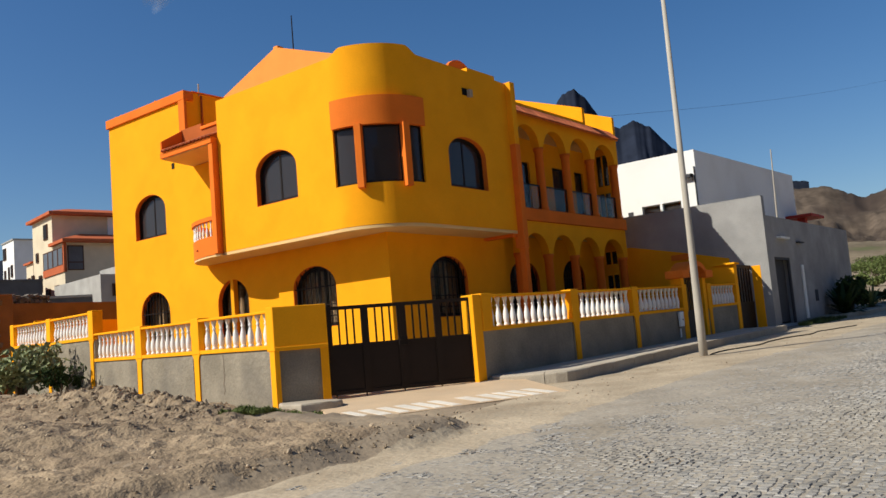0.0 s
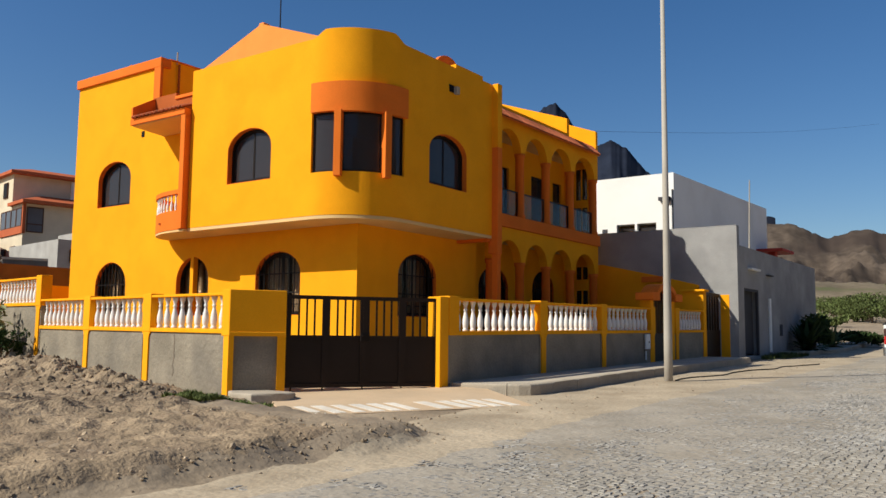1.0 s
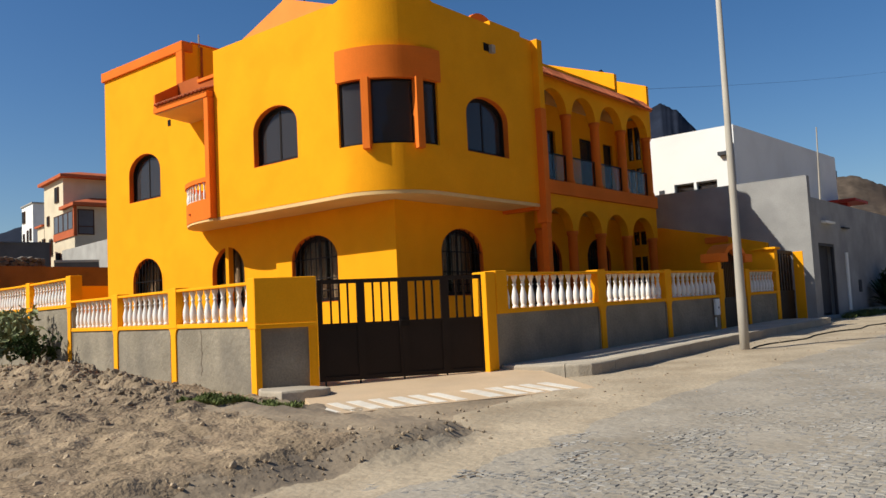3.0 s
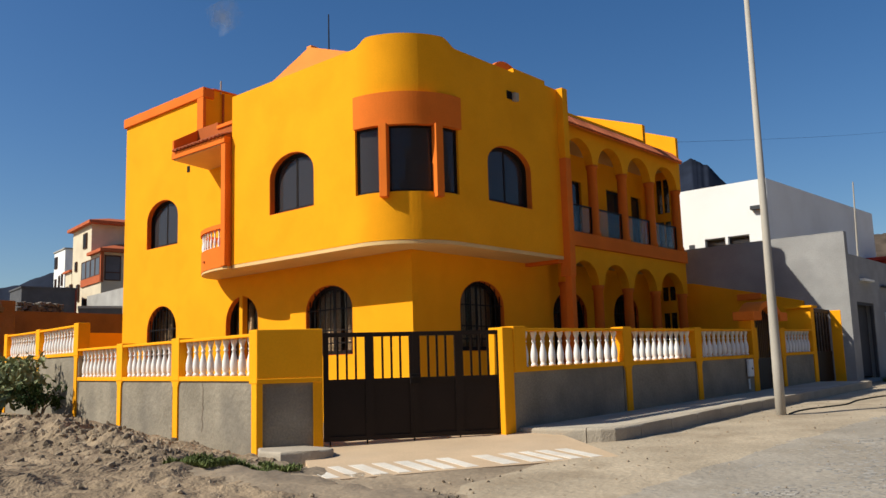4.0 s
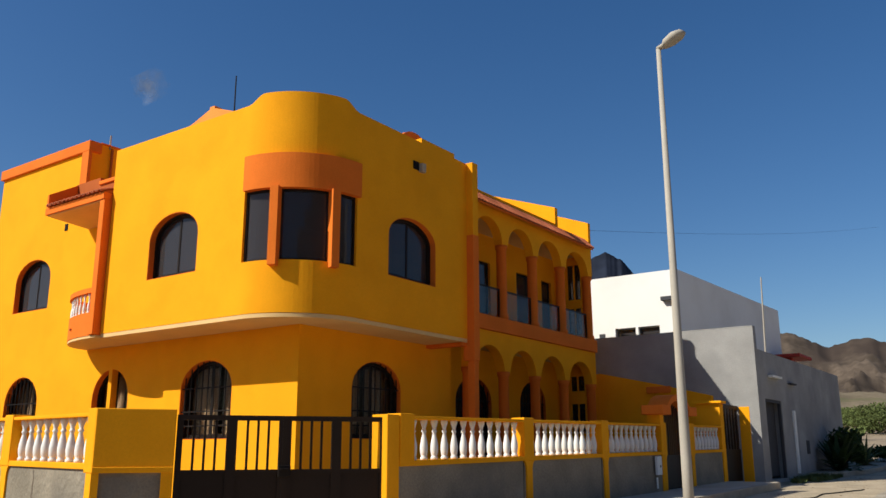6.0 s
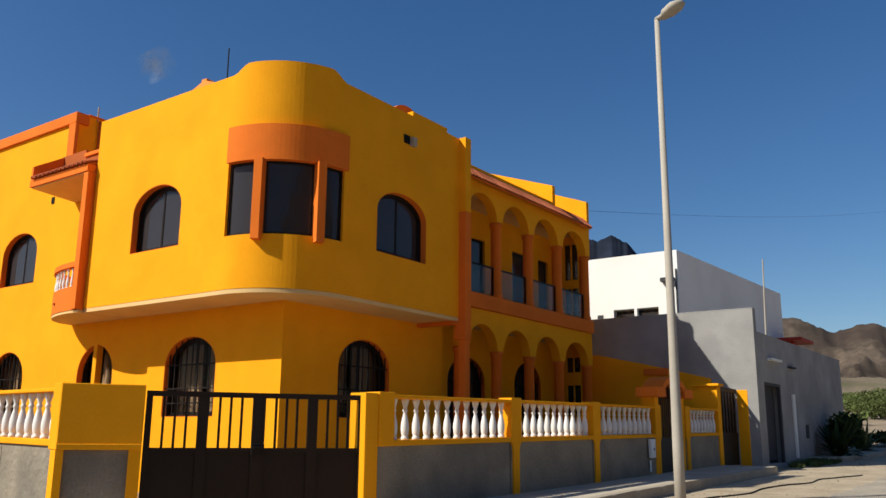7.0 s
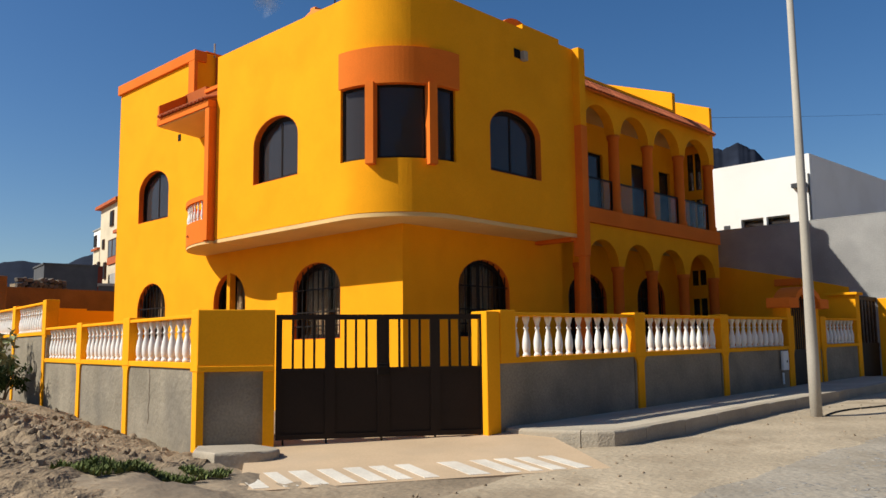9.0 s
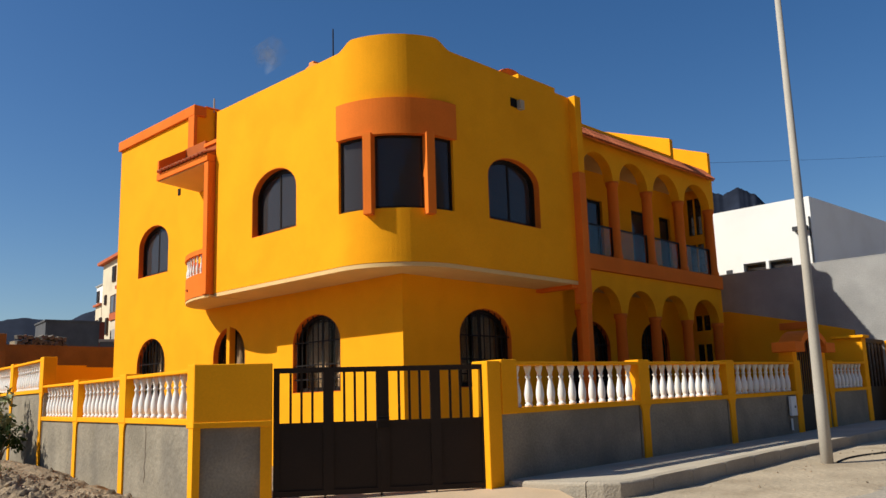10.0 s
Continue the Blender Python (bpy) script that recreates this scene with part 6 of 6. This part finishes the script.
bm = bmesh.new()
pts = [Vector((16.5, 6.1, 9.5)) + Vector((21.6, -1.3, 4.5)) * k * 0.2 - Vector((0, 0, 0.5 * math.sin(math.pi * k / 16))) for k in range(17)]
rings = [[bm.verts.new(q + Vector((0, 0.007 * math.cos(a), 0.007 * math.sin(a)))) for a in (0.0, 2.1, 4.2)] for q in pts]
for a, b in zip(rings, rings[1:]):
    for i in range(3):
        bm.faces.new((a[i], a[(i + 1) % 3], b[(i + 1) % 3], b[i]))
part("wire", bm, M_FRAME, cab)

# ---- cobbled carriageway ----
M_COBBLE = material("worn_basalt_cobble", (0.265, 0.245, 0.215), 0.8, var=0.15, scale=1.2, fine=60, island=True, bump=0.3, bump_scale=80, stain=(0.36, 0.31, 0.24), stain_amount=0.6, stain_scale=0.5)
M_SAND = material("pale_sand", (0.41, 0.33, 0.23), 0.98, var=0.16, scale=0.9, fine=24, bump=1.0, bump_scale=12, stain=(0.29, 0.225, 0.15), stain_amount=0.7, stain_scale=1.1)
M_DUST = material("grey_road_dust", (0.335, 0.29, 0.228), 0.98, var=0.16, scale=0.9, fine=24, bump=1.0, bump_scale=12, stain=(0.27, 0.225, 0.165), stain_amount=0.7, stain_scale=1.1)


def road_edge(x):
    return -6.85 - 0.15 * smooth01(-2, 6, x) + 0.22 * noise.noise((x * 0.35, 4.0, 0)) + 0.10 * noise.noise((x * 1.4, 8.0, 0))


road = thing("road", "dusty cobbled road of grey basalt setts", "road", kind="structure")
xs = [-60, -40, -28, -22] + [round(-18 + 0.4 * i, 2) for i in range(90)] + [19, 22, 26, 30, 36, 44, 54, 66, 80, 100, 130, 170, 220]
verts, faces = [], []
ks = [0.0, 0.03, 0.1, 0.2, 0.35, 0.5, 0.65, 0.8, 0.9, 1.0]
for x in xs:
    y1 = road_edge(x)
    for k in ks:
        y = y1 + (-15.5 - y1) * k
        verts.append((x, y, max(road_z(x), ground_z(x, y)) + (0.006 if k > 0 else -0.03)))
n = len(ks)
for i in range(len(xs) - 1):
    for j in range(n - 1):
        faces.append((i * n + j, i * n + j + 1, (i + 1) * n + j + 1, (i + 1) * n + j))
me = bpy.data.meshes.new("roadbed")
me.from_pydata(verts, [], faces)
me.materials.append(M_DUST)
ob = new("roadbed", me)
ob.parent = road


def exposed(x, y):
    """How far the setts stand out of the dust: bare in the wheel tracks, nearly buried towards the verge."""
    e = smooth01(-6.6, -9.4, y + 0.8 * noise.noise((x * 0.25, y * 0.5, 1.5)) + 0.35 * noise.noise((x * 0.9, y * 1.1, 3.5)))
    return 0.10 + 0.90 * e * (0.75 + 0.25 * smooth01(-9.6, -10.3, y))


def sett(rng, x, y, w, d):
    """Corners of one sett: foot ring and a smaller, uneven crown."""
    h = -0.0045 + 0.010 * exposed(x, y) + rng.uniform(-0.003, 0.002)
    z = max(road_z(x), ground_z(x, y)) + 0.006
    foot, crown = [], []
    for sx, sy in ((-1, -1), (1, -1), (1, 1), (-1, 1)):
        jx, jy = rng.uniform(-0.012, 0.012), rng.uniform(-0.012, 0.012)
        foot.append((x + sx * w / 2 + jx, y + sy * d / 2 + jy, z - 0.02))
        crown.append((x + sx * w * 0.36 + jx, y + sy * d * 0.36 + jy, z + h + rng.uniform(-0.002, 0.002)))
    mid = [((f[0] * 0.55 + c[0] * 0.45), (f[1] * 0.55 + c[1] * 0.45), c[2] - 0.007) for f, c in zip(foot, crown)]
    return foot + mid + crown


SETT_FACES = [(8, 9, 10, 11)] + [(i + o, (i + 1) % 4 + o, (i + 1) % 4 + 4 + o, i + 4 + o) for o in (0, 4) for i in range(4)]
rng = random.Random(21)
verts, faces, singles = [], [], []
row, y = 0, -14.2
while y < -6.7:
    d = 0.070
    x = -14.0 + (row % 2) * 0.04
    while x < 16.0:
        w = 0.074 * rng.uniform(0.65, 1.4)
        if y < road_edge(x) - 0.1 and exposed(x, y) > 0.13:
            wob = 0.10 * noise.noise((x * 0.55, y * 0.35, 6.0)) + rng.uniform(-0.015, 0.015)
            c = sett(rng, x + w / 2, y + wob, w * rng.uniform(0.75, 1.0), d * rng.uniform(0.75, 1.0))
            if -8.6 < x < -7.4 and -10.4 < y < -9.3:
                singles.append(c)
            else:
                b = len(verts)
                verts += c
                faces += [tuple(i + b for i in f) for f in SETT_FACES]
        x += w
    y += d
    row += 1
me = bpy.data.meshes.new("setts")
me.from_pydata(verts, [], faces)
me.materials.append(M_COBBLE)
ob = tagged(new("setts", me), "worn grey setts half buried in dust", kind="stuff")
ob.parent = road
for c in singles:
    me = bpy.data.meshes.new("sett")
    me.from_pydata(c, [], SETT_FACES)
    me.materials.append(M_COBBLE)
    o = new("sett", me)
    o.parent = road

# ---- pale sand of the verge ----
verts, faces = [], []
vx = [round(-14.0 + 0.15 * i, 2) for i in range(262)]
kk = [0, 0.02, 0.05, 0.08, 0.12, 0.16, 0.2, 0.25, 0.3, 0.4, 0.5, 0.6, 0.7, 0.8, 0.9, 0.97, 1.0]
for x in vx:
    y0 = road_edge(x) - 0.7
    left = smooth01(-14.0, -12.5, x)
    y1 = -4.45 if x > -1.6 else -4.5 - 0.85 * min(1.0, (-1.6 - x) / 3.0)
    y1 -= 1.2 * smooth01(-5.0, -6.5, x)
    y1 += 0.12 * noise.noise((x * 0.9, 2.0, 5.0))
    y0 += 0.2 * noise.noise((x * 2.4, 7.0, 5.0))
    y1 = y0 + (y1 - y0) * max(0.35, left)
    for k in kk:
        y = y0 + (y1 - y0) * k
        lift = -0.006 + 0.018 * smooth01(0.0, 0.3, k) * smooth01(1.0, 0.9, k) - 0.03 * (1 - left)
        low = max(0.0, road_z(x) - ground_z(x, y)) * (1 - smooth01(0.15, 0.5, k))
        verts.append((x, y, ground_z(x, y) + low + lift + 0.004 * noise.noise((x * 2.2, y * 2.2, 8.0))))
n = len(kk)
for i in range(len(vx) - 1):
    for j in range(n - 1):
        faces.append((i * n + j, (i + 1) * n + j, (i + 1) * n + j + 1, i * n + j + 1))
me = bpy.data.meshes.new("sandy_verge")
me.from_pydata(verts, [], faces)
for f in me.polygons:
    f.use_smooth = True
me.materials.append(M_SAND)
tagged(new("sandy_verge", me), "pale trodden sand between kerb and road", "ground", kind="structure")

def verge_place(r):
    x = r.uniform(-6.5, 18)
    return x, r.uniform(road_edge(x), -5.1)


rock_field("gravel", "small gravel and clods on the sandy verge", 1500, verge_place, 0.005, 0.03, 5, M_STONE)


def road_place(r):
    x = r.uniform(-12, 10)
    return x, r.uniform(-8.8, road_edge(x))


rock_field("gravel", "loose gravel on the dusty road", 700, road_place, 0.004, 0.018, 6, M_STONE)

cable = thing("ground_cable", "thin dark cable lying on the sandy verge", "cable")
bm = bmesh.new()
rings = []
for k in range(41):
    x = 3.2 + 8.4 * k / 40
    y = -5.72 - 0.9 * (k / 40) ** 1.5 + 0.10 * math.sin(k * 0.45)
    z = ground_z(x, y) + 0.022
    rings.append([bm.verts.new((x, y + 0.016 * math.cos(a), z + 0.016 * math.sin(a))) for a in (0.0, 1.57, 3.14, 4.71)])
for a, b in zip(rings, rings[1:]):
    for i in range(4):
        bm.faces.new((a[i], a[(i + 1) % 4], b[(i + 1) % 4], b[i]))
part("sheath", bm, M_BLACK, cable)

# ---- wisp of cloud, very far off ----
M_CLOUD = bpy.data.materials.new("thin_cloud")
M_CLOUD.use_nodes = True
nt = M_CLOUD.node_tree
pb = nt.nodes["Principled BSDF"]
pb.inputs["Base Color"].default_value, pb.inputs["Roughness"].default_value = (0.9, 0.9, 0.9, 1), 1.0
tc = nt.nodes.new("ShaderNodeTexCoord")
nzn = nt.nodes.new("ShaderNodeTexNoise")
nzn.inputs["Scale"].default_value, nzn.inputs["Detail"].default_value = 4.0, 8.0
mpn = nt.nodes.new("ShaderNodeMapping")
mpn.inputs["Location"].default_value = (-1.0, -1.0, -1.0)
mpn.inputs["Scale"].default_value = (2.0, 2.0, 2.0)
grd = nt.nodes.new("ShaderNodeTexGradient")
grd.gradient_type = "SPHERICAL"
mul = nt.nodes.new("ShaderNodeMath")
mul.operation = "MULTIPLY"
mr = nt.nodes.new("ShaderNodeMapRange")
for i, val in zip((1, 2, 3, 4), (0.18, 0.58, 0.0, 0.6)):
    mr.inputs[i].default_value = val
nt.links.new(tc.outputs["Generated"], nzn.inputs["Vector"])
nt.links.new(tc.outputs["Generated"], mpn.inputs["Vector"])
nt.links.new(mpn.outputs[0], grd.inputs["Vector"])
nt.links.new(nzn.outputs["Fac"], mul.inputs[0]), nt.links.new(grd.outputs["Fac"], mul.inputs[1])
nt.links.new(mul.outputs[0], mr.inputs[0]), nt.links.new(mr.outputs[0], pb.inputs["Alpha"])
az, el, dist = radians(56.0), radians(23.4), 1500.0
cpos = Vector((math.cos(az) * math.cos(el), math.sin(az) * math.cos(el), math.sin(el))) * dist
right = Vector((math.sin(az), -math.cos(az), 0))
upc = right.cross(-cpos.normalized())
upc = upc if upc.z > 0 else -upc
rt, upw = right * 0.82 + upc * 0.57, upc * 0.82 - right * 0.57
verts, faces = [], []
for i in range(13):
    for j in range(7):
        u, w = (i / 12 - 0.5) * 130, (j / 6 - 0.5) * 50
        verts.append(cpos + rt * u + upw * w + cpos.normalized() * 25 * noise.noise((u / 40, w / 30, 1.0)))
for i in range(12):
    for j in range(6):
        faces.append((i * 7 + j, (i + 1) * 7 + j, (i + 1) * 7 + j + 1, i * 7 + j + 1))
me = bpy.data.meshes.new("cloud")
me.from_pydata(verts, [], faces)
for f in me.polygons:
    f.use_smooth = True
me.materials.append(M_CLOUD)
tagged(new("cloud", me), "small thin wisp of white cloud", "cloud", kind="structure")
